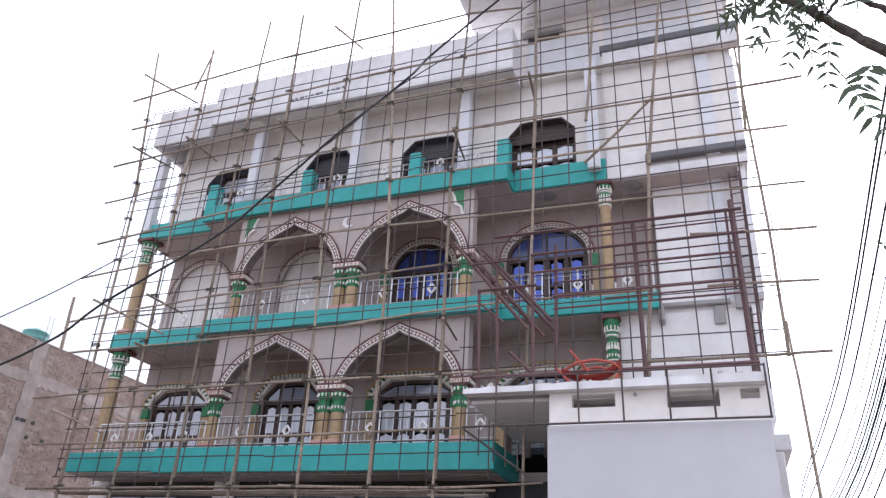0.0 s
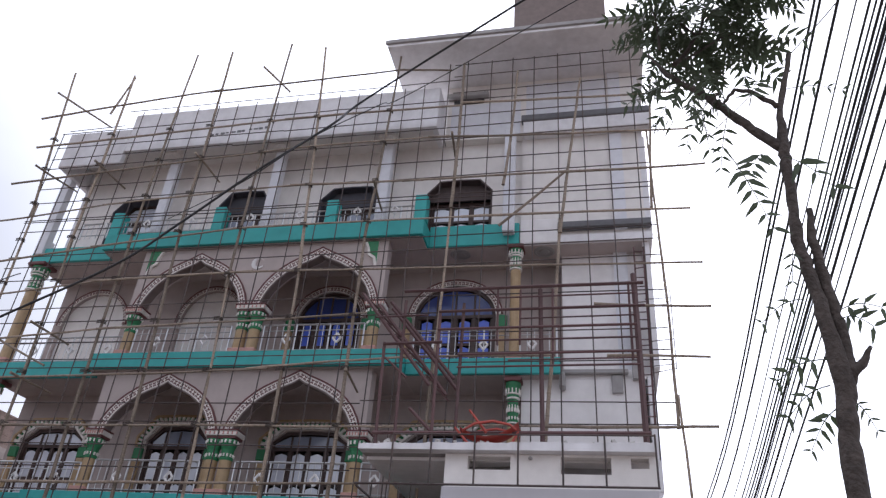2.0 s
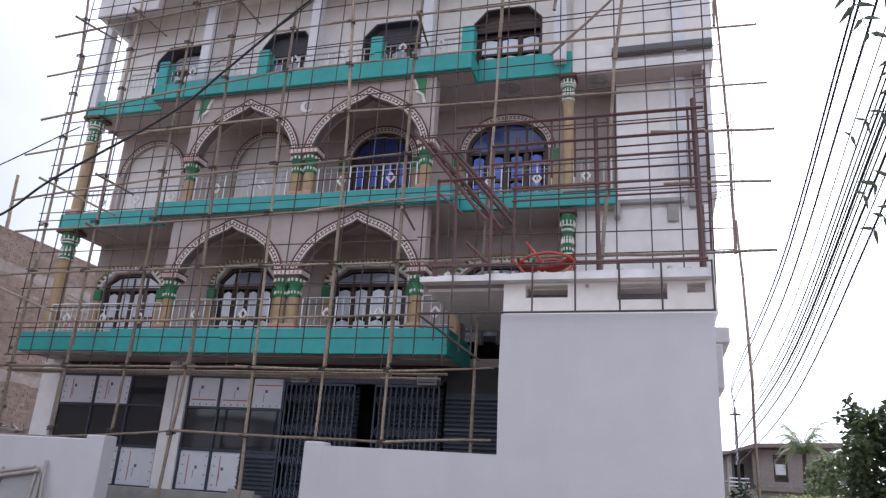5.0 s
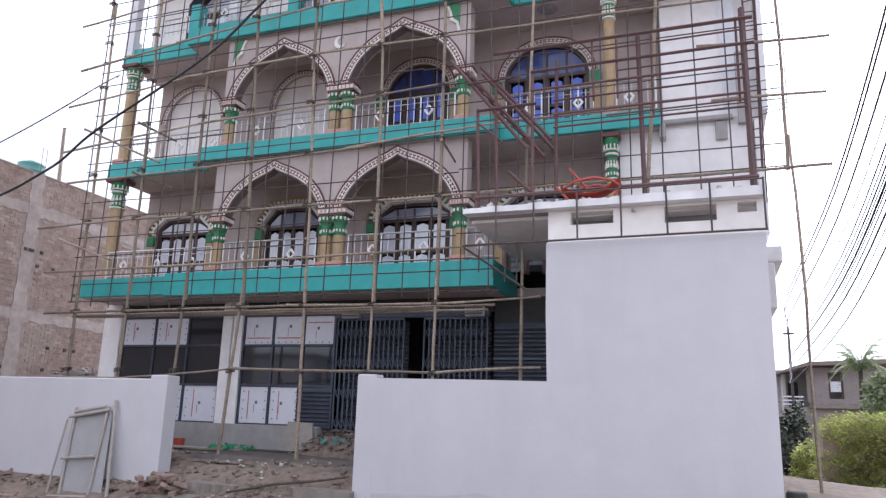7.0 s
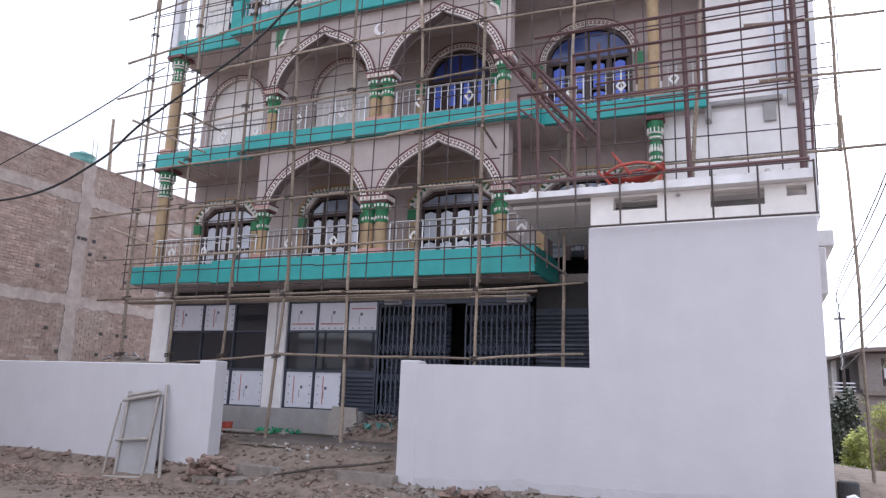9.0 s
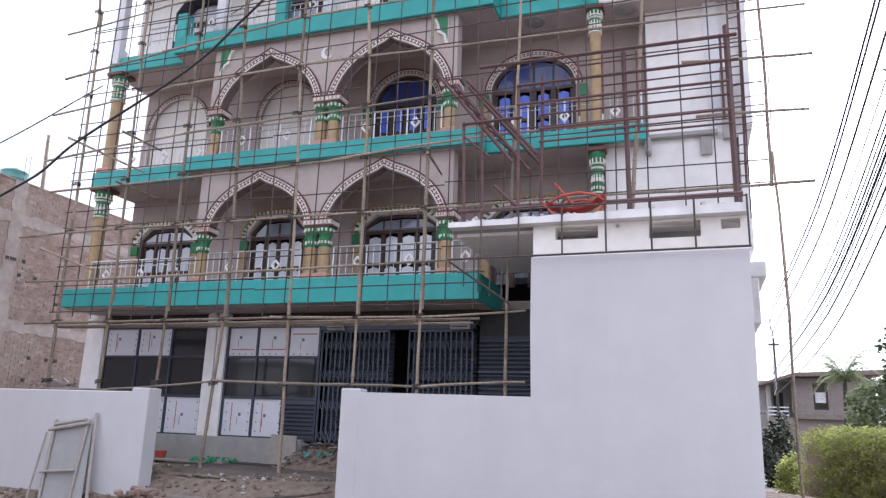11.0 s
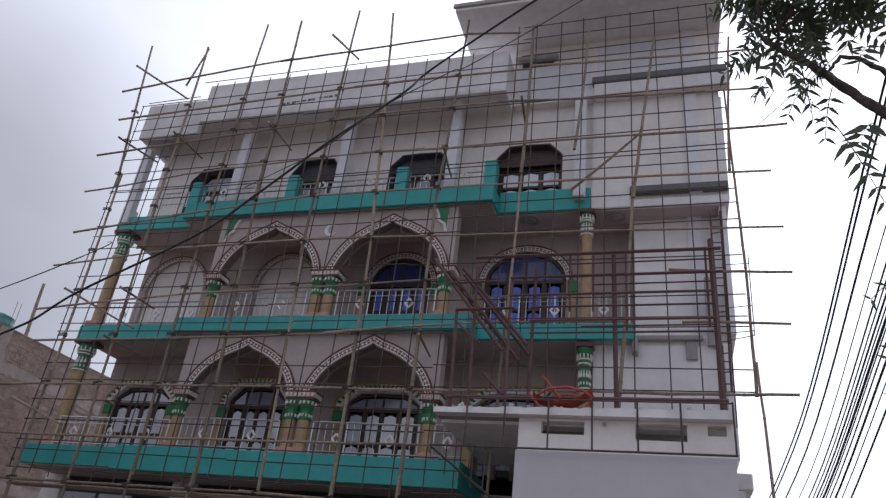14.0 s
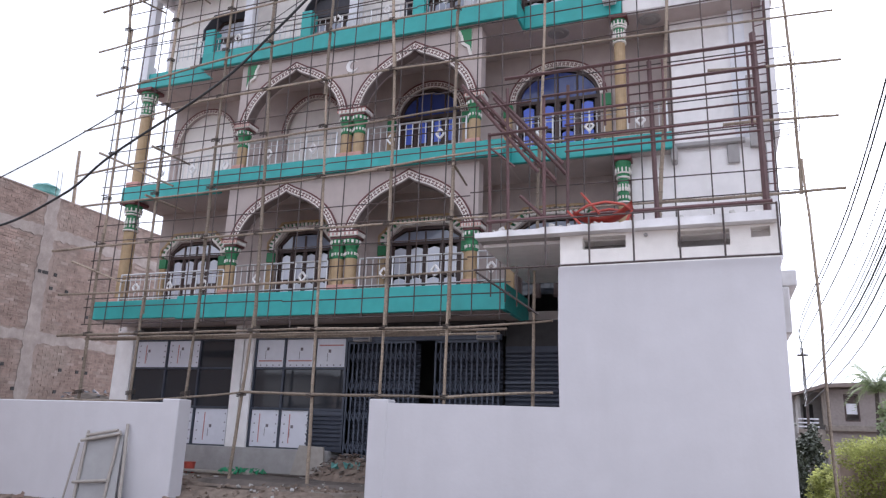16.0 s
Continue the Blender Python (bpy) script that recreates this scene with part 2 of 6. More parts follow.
def island_mix(name, pale, share):
    """Gives single joined bricks a tone of their own; some are pale, in patches."""
    m = M[name]
    n, l = m.node_tree.nodes, m.node_tree.links
    b = n["Principled BSDF"]
    src = b.inputs["Base Color"].links[0].from_socket
    geo = n.new("ShaderNodeNewGeometry")
    patch = n.new("ShaderNodeTexNoise")
    patch.inputs["Scale"].default_value = 0.6
    l.new(geo.outputs["Position"], patch.inputs["Vector"])
    add = n.new("ShaderNodeMath")
    add.operation = "MULTIPLY"
    l.new(geo.outputs["Random Per Island"], add.inputs[0])
    l.new(patch.outputs["Fac"], add.inputs[1])
    r = n.new("ShaderNodeMapRange")
    r.inputs["From Min"].default_value = 0.52 - share
    r.inputs["From Max"].default_value = 0.6 - share
    r.inputs["To Max"].default_value = 0.6
    l.new(add.outputs["Value"], r.inputs["Value"])
    tone = n.new("ShaderNodeMapRange")
    tone.inputs["To Min"].default_value = 0.88
    tone.inputs["To Max"].default_value = 1.12
    l.new(geo.outputs["Random Per Island"], tone.inputs["Value"])
    mul = n.new("ShaderNodeMixRGB")
    mul.blend_type = "MULTIPLY"
    mul.inputs["Fac"].default_value = 1
    l.new(src, mul.inputs["Color1"])
    l.new(tone.outputs["Result"], mul.inputs["Color2"])
    mix = n.new("ShaderNodeMixRGB")
    mix.inputs["Color2"].default_value = (*pale, 1)
    l.new(mul.outputs["Color"], mix.inputs["Color1"])
    l.new(r.outputs["Result"], mix.inputs["Fac"])
    l.new(mix.outputs["Color"], b.inputs["Base Color"])


M["wallbrick"] = material("weathered_wall_brick", (0.33, 0.24, 0.205), 0.95, grain=5, vary=0.25, stain=(0.38, 0.32, 0.28), stain_scale=0.7, stain_amount=0.75, per_piece=0.2, bump=0.5)
island_mix("wallbrick", (0.44, 0.37, 0.33), 0.05)
leafy("hedge", 0.6)
M["palm"] = material("palm_leaf", (0.25, 0.3, 0.16), 0.5, vary=0.3, grain=5, bump=0)
leafy("palm", 0.4)
leafy("bush", 0.35)
leafy("leaf", 0.3)


def glass(name, tint, rough=0.06, ior=2.0, coat=0.6):
    m = bpy.data.materials.new(name)
    m.use_nodes = True
    b = m.node_tree.nodes["Principled BSDF"]
    b.inputs["Base Color"].default_value = (*tint, 1)
    b.inputs["Roughness"].default_value = rough
    b.inputs["IOR"].default_value = ior
    b.inputs["Coat Weight"].default_value = coat
    b.inputs["Coat Roughness"].default_value = 0.03
    n, l = m.node_tree.nodes, m.node_tree.links
    rel = n.new("ShaderNodeTexNoise")
    rel.inputs["Scale"].default_value = 1.3
    bp = n.new("ShaderNodeBump")
    bp.inputs["Strength"].default_value = 0.06
    geo = n.new("ShaderNodeNewGeometry")
    l.new(geo.outputs["Position"], rel.inputs["Vector"])
    l.new(rel.outputs["Fac"], bp.inputs["Height"])
    l.new(bp.outputs["Normal"], b.inputs["Normal"])
    return m


# pale base colour stands in for bright sky reflected in the panes
M["pane"] = glass("sky_reflection_window_glass", (0.64, 0.67, 0.76), 0.25)
M["bluepane"] = glass("blue_film_glass", (0.095, 0.16, 0.68), 0.3, 1.45, 0.2)
M["fanblue"] = glass("blue_fan_glass", (0.045, 0.066, 0.22), 0.15, 1.5, 0.2)
M["fanpane"] = glass("grey_fan_glass", (0.26, 0.29, 0.37), 0.12, 1.6, 0.3)
M["darkpane"] = glass("dark_shop_glass", (0.03, 0.033, 0.04), 0.05, 1.5, 0.15)


# ---- building helpers ----
def box(bm, x0, x1, y0, y1, z0, z1, bevel=0.0):
    r = bmesh.ops.create_cube(bm, size=1.0)["verts"]
    for v in r:
        v.co = Vector(((x0 + x1) / 2 + v.co.x * (x1 - x0), (y0 + y1) / 2 + v.co.y * (y1 - y0), (z0 + z1) / 2 + v.co.z * (z1 - z0)))
    if bevel:
        es = list({e for v in r for e in v.link_edges})
        bmesh.ops.bevel(bm, geom=es, offset=bevel, segments=1, affect="EDGES")
    return r


def prism(bm, outline, y0, y1):
    """A solid from an outline in the xz plane, between two depths."""
    n = len(outline)
    a = [bm.verts.new((x, y0, z)) for x, z in outline]
    b = [bm.verts.new((x, y1, z)) for x, z in outline]
    faces = [bm.faces.new(a), bm.faces.new(b[::-1])]
    for f in faces:
        f.normal_update()
    for i in range(n):
        bm.faces.new((a[i], b[i], b[(i + 1) % n], a[(i + 1) % n]))
    bmesh.ops.triangulate(bm, faces=faces, ngon_method="EAR_CLIP")
    return a + b


def tube(bm, pts, radii, sides=8, cap=True):
    """A round bar along points, with a radius at each."""
    rings = []
    up0 = Vector((0, 0, 1))
    for i, p in enumerate(pts):
        p = Vector(p)
        d = (Vector(pts[min(i + 1, len(pts) - 1)]) - Vector(pts[max(i - 1, 0)])).normalized()
        u = d.cross(up0 if abs(d.z) < 0.9 else Vector((1, 0, 0))).normalized()
        w = d.cross(u)
        r = radii[i] if isinstance(radii, (list, tuple)) else radii
        rings.append([bm.verts.new(p + (u * math.cos(2 * math.pi * k / sides) + w * math.sin(2 * math.pi * k / sides)) * r) for k in range(sides)])
    for a, b in zip(rings, rings[1:]):
        for k in range(sides):
            bm.faces.new((a[k], a[(k + 1) % sides], b[(k + 1) % sides], b[k]))
    if cap:
        bm.faces.new(rings[0][::-1])
        bm.faces.new(rings[-1])


def lathe(bm, cx, cy, profile, sides=16):
    """A turned body about a vertical axis: profile of (radius, z)."""
    rings = [[bm.verts.new((cx + r * math.cos(2 * math.pi * k / sides), cy + r * math.sin(2 * math.pi * k / sides), z)) for k in range(sides)] for r, z in profile]
    for a, b in zip(rings, rings[1:]):
        for k in range(sides):
            bm.faces.new((a[k], a[(k + 1) % sides], b[(k + 1) % sides], b[k]))
    bm.faces.new(rings[0][::-1])
    bm.faces.new(rings[-1])


def finish(name, bm, mat, smooth=False):
    bmesh.ops.recalc_face_normals(bm, faces=bm.faces)
    me = bpy.data.meshes.new(name)
    bm.to_mesh(me)
    bm.free()
    me.materials.append(M[mat])
    if smooth:
        for p in me.polygons:
            p.use_smooth = True
    return me


def part(name, bm, mat, parent, label="", smooth=False, kind=""):
    ob = new(name, finish(name, bm, mat, smooth))
    ob.parent = parent
    return tagged(ob, label, kind=kind)


def thing(name, label, category, group="", kind="", at=(0, 0, 0)):
    ob = new(name)
    ob.matrix_basis = pose(*at)
    return tagged(ob, label, category, group, kind)


def solid(name, bm, mat, label, category, group="", kind="", smooth=False):
    return tagged(new(name, finish(name, bm, mat, smooth)), label, category, group, kind)


def boxes(*bs, bevel=0.0):
    bm = bmesh.new()
    for b in bs:
        box(bm, *b, bevel=bevel)
    return bm


def pierced(xs, zs, holes, y0, y1):
    """A flat wall or frame in one piece, on the lines xs and zs, open where holes (x0, x1, z0, z1) lie."""
    bm = bmesh.new()
    g = [[bm.verts.new((x, y0, z)) for x in xs] for z in zs]
    fs = []
    for j in range(len(zs) - 1):
        for i in range(len(xs) - 1):
            cx, cz = (xs[i] + xs[i + 1]) / 2, (zs[j] + zs[j + 1]) / 2
            if not any(a < cx < b and c < cz < d for a, b, c, d in holes):
                fs.append(bm.faces.new((g[j][i], g[j][i + 1], g[j + 1][i + 1], g[j + 1][i])))
    bmesh.ops.delete(bm, geom=[v for v in bm.verts if not v.link_faces], context="VERTS")
    r = bmesh.ops.extrude_face_region(bm, geom=fs)
    for v in [e for e in r["geom"] if isinstance(e, bmesh.types.BMVert)]:
        v.co.y = y1
    bmesh.ops.recalc_face_normals(bm, faces=bm.faces)
    return bm


def bar(p, q, r, sides=6, wob=0.0, nodes=False, rnd=random):
    """A pole from p to q; nodes: bamboo joints, with a slight bend."""
    bm = bmesh.new()
    p, q = Vector(p), Vector(q)
    L = (q - p).length
    if nodes:
        n = max(3, int(L / 0.42))
        bend = Vector((rnd.uniform(-1, 1), rnd.uniform(-0.5, 0.5), rnd.uniform(-1, 1))) * wob
        pts, rad = [], []
        for i in range(n + 1):
            s = i / n
            c = p.lerp(q, s) + bend * math.sin(s * math.pi) + Vector((rnd.uniform(-1, 1), 0, rnd.uniform(-1, 1))) * 0.006
            rr = r * (1.1 - 0.25 * s)
            d = (q - p).normalized() * 0.02
            for o, f in ((-1, 1.0), (0, 1.22), (1, 1.0)):
                if 0 <= s + o * 0.001 <= 1 or o == 0:
                    pts.append(c + d * o)
                    rad.append(rr * f)
        tube(bm, pts, rad, sides)
    else:
        tube(bm, [p, q], r, sides)
    return bm


def cord(pts, r, n=24, sides=6):
    """A hanging cable through (start, end, sag)."""
    a, b, sag = Vector(pts[0]), Vector(pts[1]), pts[2]
    bm = bmesh.new()
    tube(bm, [a.lerp(b, i / n) - Vector((0, 0, sag * 4 * (i / n) * (1 - i / n))) for i in range(n + 1)], r, sides)
    return bm

# ---- ground ----
def ground_height(x, y):
    h = 0.0
    if -9.8 < x < -5.7 and y > 10.9:
        s = min(1.0, (y - 10.9) / 1.7)
        h = 0.6 * s * s * (3 - 2 * s) + 0.12 * math.exp(-((x + 7.4) / 0.5) ** 2 - ((y - 11.5) / 0.6) ** 2)
    elif y > 11.3:
        h = 0.62 * min(1.0, (y - 11.3) / 1.1)
    elif x < -6:
        h = -0.2 * min(1.0, (-6 - x) / 5.0)
    n1 = noise.noise(Vector((x * 0.5, y * 0.5, 0))) * 0.08 + noise.noise(Vector((x * 2.2, y * 2.2, 3))) * 0.035
    if x > 1.2:
        h -= 0.12 * min(1, (x - 1.2) / 1.5)
        n1 *= 0.3
    if y > 12.3:
        n1 *= 0.3
    return h + n1


def build_ground():
    bm = bmesh.new()
    xs = [-900, -300, -100, -50] + [-30 + 0.35 * i for i in range(106)] + [10, 16, 30, 60, 120, 300, 900]
    ys = [-900, -200, -60, -20, -8] + [-4 + 0.35 * i for i in range(58)] + [20, 28, 40, 60, 100, 250, 900]
    grid = [[bm.verts.new((x, y, ground_height(x, y) if -31 < x < 8 and -5 < y < 17 else (0.62 if y > 17 and x < 1.2 else -0.1))) for x in xs] for y in ys]
    for j in range(len(ys) - 1):
        for i in range(len(xs) - 1):
            bm.faces.new((grid[j][i], grid[j][i + 1], grid[j + 1][i + 1], grid[j + 1][i]))
    solid("ground", bm, "earth", "bare brown earth with rubble in front of the building site", "ground", kind="structure", smooth=True)


build_ground()

# ---- compound wall ----
YW = 11.6


def compound_wall():
    t = thing("boundary_wall", "freshly whitewashed boundary wall with a taller blank section", "wall")
    bm = bmesh.new()
    prism(bm, [(-5.74, -0.4), (0.84, -0.4), (0.84, 4.36), (-2.47, 4.36), (-2.48, 3.2), (-2.465, 2.12), (-3.6, 2.13), (-5.74, 2.14)], YW, YW + 0.23)
    part("wall", bm, "white", t)
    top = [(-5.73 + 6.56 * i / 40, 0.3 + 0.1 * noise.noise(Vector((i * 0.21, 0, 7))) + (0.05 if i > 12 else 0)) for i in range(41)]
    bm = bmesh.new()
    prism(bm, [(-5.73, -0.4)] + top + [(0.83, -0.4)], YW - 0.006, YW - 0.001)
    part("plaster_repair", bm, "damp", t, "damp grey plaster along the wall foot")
    part("gate_post", boxes((-5.76, -5.4, YW - 0.012, YW + 0.3, -0.3, 2.2), bevel=0.02), "white", t)
    t2 = thing("boundary_wall", "long whitewashed boundary wall with a damp base and gate post", "wall")
    part("wall", boxes((-26, -9.98, YW, YW + 0.22, -0.4, 2.07), bevel=0.02), "white", t2)
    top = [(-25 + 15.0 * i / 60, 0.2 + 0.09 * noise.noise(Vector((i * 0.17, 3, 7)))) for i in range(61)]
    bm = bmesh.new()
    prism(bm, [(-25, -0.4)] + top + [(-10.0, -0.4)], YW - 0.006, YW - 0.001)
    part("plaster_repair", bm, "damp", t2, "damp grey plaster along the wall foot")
    part("gate_post", boxes((-10.18, -9.78, YW - 0.012, YW + 0.36, -0.4, 2.14), bevel=0.02), "white", t2)


compound_wall()

# ---- the building ----
B = thing("apartment_building", "four storey building with pointed arches and teal balcony edges, unfinished", "building")
YA, YF, YI = 13.75, 13.6, 15.3
XL, XR = -14.4, 1.32


OGEE = ((0.0, 1.0), (0.05, 0.962), (0.12, 0.922), (0.22, 0.88), (0.34, 0.83), (0.48, 0.757), (0.62, 0.664), (0.75, 0.548), (0.85, 0.424), (0.93, 0.28), (0.98, 0.14), (1.0, 0.0))


def ogee(u):
    """Relative height of a four-centred arch with a lifted tip, at u of its half width."""
    for (a, p), (b, q) in zip(OGEE, OGEE[1:]):
        if u <= b:
            return p + (q - p) * (u - a) / (b - a)
    return 0.0


def arch_curve(cx, half, spring, apex, n=20):
    """n under 8: a chamfered head; over 30: a pointed arch; between: a round head."""
    if n < 8:
        return [(cx - half, spring), (cx - half, spring + 0.3 * (apex - spring)), (cx - half * 0.62, apex - 0.02), (cx, apex), (cx + half * 0.62, apex - 0.02), (cx + half, spring + 0.3 * (apex - spring)), (cx + half, spring)]
    out = []
    for i in range(n + 1):
        u = -math.cos(math.pi * i / n)
        s = ogee(abs(u)) if n > 30 else math.sqrt(max(0.0, 1 - u * u))
        out.append((cx + half * u, spring + (apex - spring) * s))
    return out


def arched_wall(name, x0, x1, z0, z1, y0, y1, arches, mat, n=20):
    """A wall with openings that reach the floor; arches: (centre, half width, spring, apex)."""
    pts = [(x0, z0), (x0, z1), (x1, z1), (x1, z0)]
    for cx, half, sp, ap in sorted(arches, reverse=True):
        pts += [(cx + half, z0)] + arch_curve(cx, half, sp, ap, n)[::-1] + [(cx - half, z0)]
    bm = bmesh.new()
    prism(bm, pts, y0, y1)
    return part(name, bm, mat, B)


def slab(x0, x1, y0, y1, z0, z1, mat="beige"):
    part("floor_slab", boxes((x0, x1, y0, y1, z0, z1), bevel=0.01), mat, B)


def fascia(x0, x1, y, z0, z1, side_to=None):
    part("balcony_fascia", boxes((x0, x1, y - 0.06, y + 0.04, z0, z1), bevel=0.012), "teal", B, "teal painted balcony edge")
    if side_to:
        part("balcony_fascia", boxes((x1 - 0.1, x1 + 0.003, y + 0.045, side_to, z0, z1), bevel=0.01), "teal", B)


# floor slabs and teal fascias
slab(-14.35, -3.95, 13.66, 18, 4.05, 4.3)
slab(-3.95, 1.2, 15.4, 18, 4.05, 4.3)
fascia(-14.4, -11.85, 13.66, 4.08, 4.52)
fascia(-11.85, -3.92, 13.6, 4.04, 4.57, 15.4)
slab(-14.35, -11.3, 14.05, 18, 7.24, 7.44)
slab(-11.3, -4.05, 13.66, 18, 7.24, 7.44)
slab(-4.05, -0.73, 14.22, 18, 7.24, 7.44)
slab(-0.729, 0.95, 14.43, 18, 7.245, 7.44, "chalk")
fascia(-14.4, -11.3, 14.0, 7.2, 7.6)
fascia(-11.3, -4.0, 13.6, 7.25, 7.61, 14.15)
fascia(-3.99, -0.72, 14.15, 7.25, 7.6)
slab(-14.35, -12.0, 14.05, 18, 10.4, 10.6)
slab(-12.0, -3.78, 13.66, 18, 10.4, 10.6)
slab(-3.78, 1.2, 14.27, 18, 10.4, 10.6)
fascia(-14.4, -12.0, 14.0, 10.38, 10.8)
fascia(-12.0, -3.74, 13.6, 10.42, 10.85, 14.2)
fascia(-3.73, -1.62, 14.2, 10.42, 10.98)
for x in (-12.0, -9.15, -6.2, -4.0):
    part("parapet_post", boxes((x, x + 0.28, 13.56, 13.85, 10.85, 11.53), bevel=0.01), "teal", B)

# arched loggia walls, carried on columns
F1 = [(-9.25, 1.28, 5.74, 7.0), (-6.17, 1.34, 5.74, 7.04)]
F2 = [(-9.28, 1.32, 8.66, 10.1), (-6.17, 1.36, 8.66, 10.12)]
arched_wall("arcade_wall", -10.85, -4.58, 5.72, 7.24, YA, YA + 0.3, F1, "beige", 56)
arched_wall("arcade_wall", -10.85, -4.58, 8.64, 10.4, YA, YA + 0.3, F2, "beige", 56)
# inner walls: (centre, half width, spring, apex) of each opening
W1 = [(-12.98, 0.84, 6.0, 6.42), (-9.65, 0.78, 6.0, 6.5), (-6.4, 0.92, 6.0, 6.4), (-3.3, 0.9, 6.0, 6.4)]
W2 = [(-13.05, 0.92, 9.2, 10.12), (-9.65, 0.82, 9.2, 10.1), (-6.4, 0.82, 9.2, 9.95), (-3.25, 0.98, 9.2, 10.0)]
W3 = [(-12.0, 0.82, 12.0, 12.58), (-8.9, 0.74, 12.0, 12.6), (-5.95, 0.84, 12.0, 12.52), (-3.14, 0.82, 12.0, 12.52)]
Y3 = 14.4
# loggia walls take the darkened plaster copy, imitating the shade behind the arches
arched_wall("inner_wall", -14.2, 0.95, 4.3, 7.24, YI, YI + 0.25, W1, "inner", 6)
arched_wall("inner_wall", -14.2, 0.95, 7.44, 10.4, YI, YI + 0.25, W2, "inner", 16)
arched_wall("inner_wall", -13.8, -1.2, 10.6, 13.6, Y3, Y3 + 0.4, W3, "cream", 5)
# back wall painted near-black to stand for the darkness of unlit rooms
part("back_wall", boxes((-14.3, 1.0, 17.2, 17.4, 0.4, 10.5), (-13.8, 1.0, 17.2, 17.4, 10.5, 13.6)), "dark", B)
part("side_wall", boxes((-14.3, -14.1, 15.56, 17.2, 0.6, 10.4)), "primer", B)
part("side_wall", boxes((-13.95, -13.8, 14.4, 17.2, 10.6, 13.6)), "primer", B)
for z0, z1, x in ((0.2, 5.0, 0.98), (5.0, 7.24, 1.12), (7.44, 10.4, 1.24), (10.6, 13.4, 1.34), (13.4, 15.45, 1.3)):
    part("side_wall", boxes((x - 0.14, x, 14.31, 24, z0, z1)), "primer", B)
# plain wall of the stairwell on the road side
# cream walls lightened to chalk here to imitate glare washing over them
part("stair_wall", boxes((-1.55, 0.84, 14.42, 14.6, 4.3, 7.24)), "chalk", B)
part("stair_wall", boxes((-0.7, 1.1, 14.78, 14.95, 7.44, 10.4)), "chalk", B)
part("stair_wall", boxes((-1.6, 1.2, 14.3, 14.5, 10.6, 13.6)), "cream", B)
part("stair_parapet", boxes((-1.6, -0.75, 14.15, 14.29, 10.42, 11.05), bevel=0.01), "chalk", B)
part("stair_fascia", boxes((-1.6, 1.3, 14.16, 14.3, 10.41, 10.6), bevel=0.01), "primer", B)
part("wall_pier", boxes((0.46, 0.76, 14.7, 14.78, 7.44, 10.4)), "paleblue", B)
part("wall_pier", boxes((0.5, 0.8, 14.22, 14.3, 10.75, 13.5)), "paleblue", B)
part("wall_pier", boxes((0.55, 0.85, 14.08, 14.159, 14.15, 15.4)), "paleblue", B)
part("wall_band", boxes((-1.55, 1.5, 14.0, 14.3, 13.55, 13.92), bevel=0.01), "primer", B)
part("cement_band", boxes((-1.6, 1.5, 13.97, 14.3, 13.93, 14.12), bevel=0.02), "darkband", B)
part("cement_band", boxes((-0.74, 1.32, 14.1, 14.3, 10.76, 10.93), bevel=0.02), "darkband", B)
# roof slab, parapets and stair tower
part("roof_slab", boxes((-13.95, -3.73, 13.46, 18, 13.6, 13.8), (-3.73, -3.6, 14.16, 18, 13.6, 13.8)), "cream", B)
part("roof_slab", boxes((-3.597, 1.2, 14.41, 18, 13.604, 13.8)), "cream", B)
part("parapet", boxes((-12.2, -3.58, 13.3, 13.45, 13.38, 14.65), bevel=0.01), "primer", B)
part("parapet", boxes((-14.1, -12.21, 13.3, 13.45, 13.0, 14.15), bevel=0.01), "primer", B)
part("parapet", boxes((-14.1, -13.96, 13.46, 17.5, 13.0, 14.15), bevel=0.01), "primer", B)
part("parapet", boxes((-3.72, -3.58, 13.46, 14.15, 13.38, 14.65), bevel=0.01), "primer", B)
mk = random.Random(14)
bm = bmesh.new()
for k in range(11):
    x = -9.72 + 0.15 * k + mk.uniform(-0.03, 0.03)
    box(bm, x, x + mk.uniform(0.06, 0.13), 13.285, 13.299, 13.66 + 0.012 * k + mk.uniform(-0.02, 0.02), 13.7 + 0.012 * k + mk.uniform(0, 0.02))
part("cement_marks", bm, "darkband", B, "row of rough dark cement marks", kind="stuff")
part("tower_slab", boxes((-4.85, 1.45, 12.5, 17, 15.42, 15.6), bevel=0.01), "primer", B)
part("slab_edge", boxes((-4.9, 1.5, 12.44, 12.52, 15.5, 15.62), bevel=0.01), "grey", B)
bm = bmesh.new()
box(bm, -3.57, 1.19, 14.16, 14.4, 13.6, 15.42)
part("tower_wall", bm, "cream", B)
part("painted_panel", boxes((-1.5, 0.5, 14.152, 14.16, 14.14, 15.3)), "paleblue", B, "pale bluish painted panel")
part("painted_panel", boxes((-3.45, -1.64, 14.152, 14.16, 13.66, 14.76)), "paleblue", B, "pale bluish painted panel")
part("tower_wall", boxes((-3.57, -3.37, 14.41, 17, 13.3, 15.42)), "primer", B)
part("vent_shelf", boxes((-3.55, -2.47, 13.97, 14.16, 14.93, 15.06), bevel=0.02), "grey", B, "rough cement shelf over a vent")
# dark slab painted in for the shade of the vent's hollow
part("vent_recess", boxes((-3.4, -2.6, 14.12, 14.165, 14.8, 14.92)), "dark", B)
part("tank_room", boxes((-1.85, 0.6, 14.2, 16.2, 15.6, 17.4)), "primer", B)
part("tank_room_sheet", boxes((-1.88, 0.62, 14.17, 16.2, 17.4, 18.9)), "brownbox", B, "brown cement sheet round the roof tank")
# road-side ledges
part("side_ledge", boxes((1.0, 1.3, 14.3, 20, 4.45, 4.75), bevel=0.02), "primer", B)
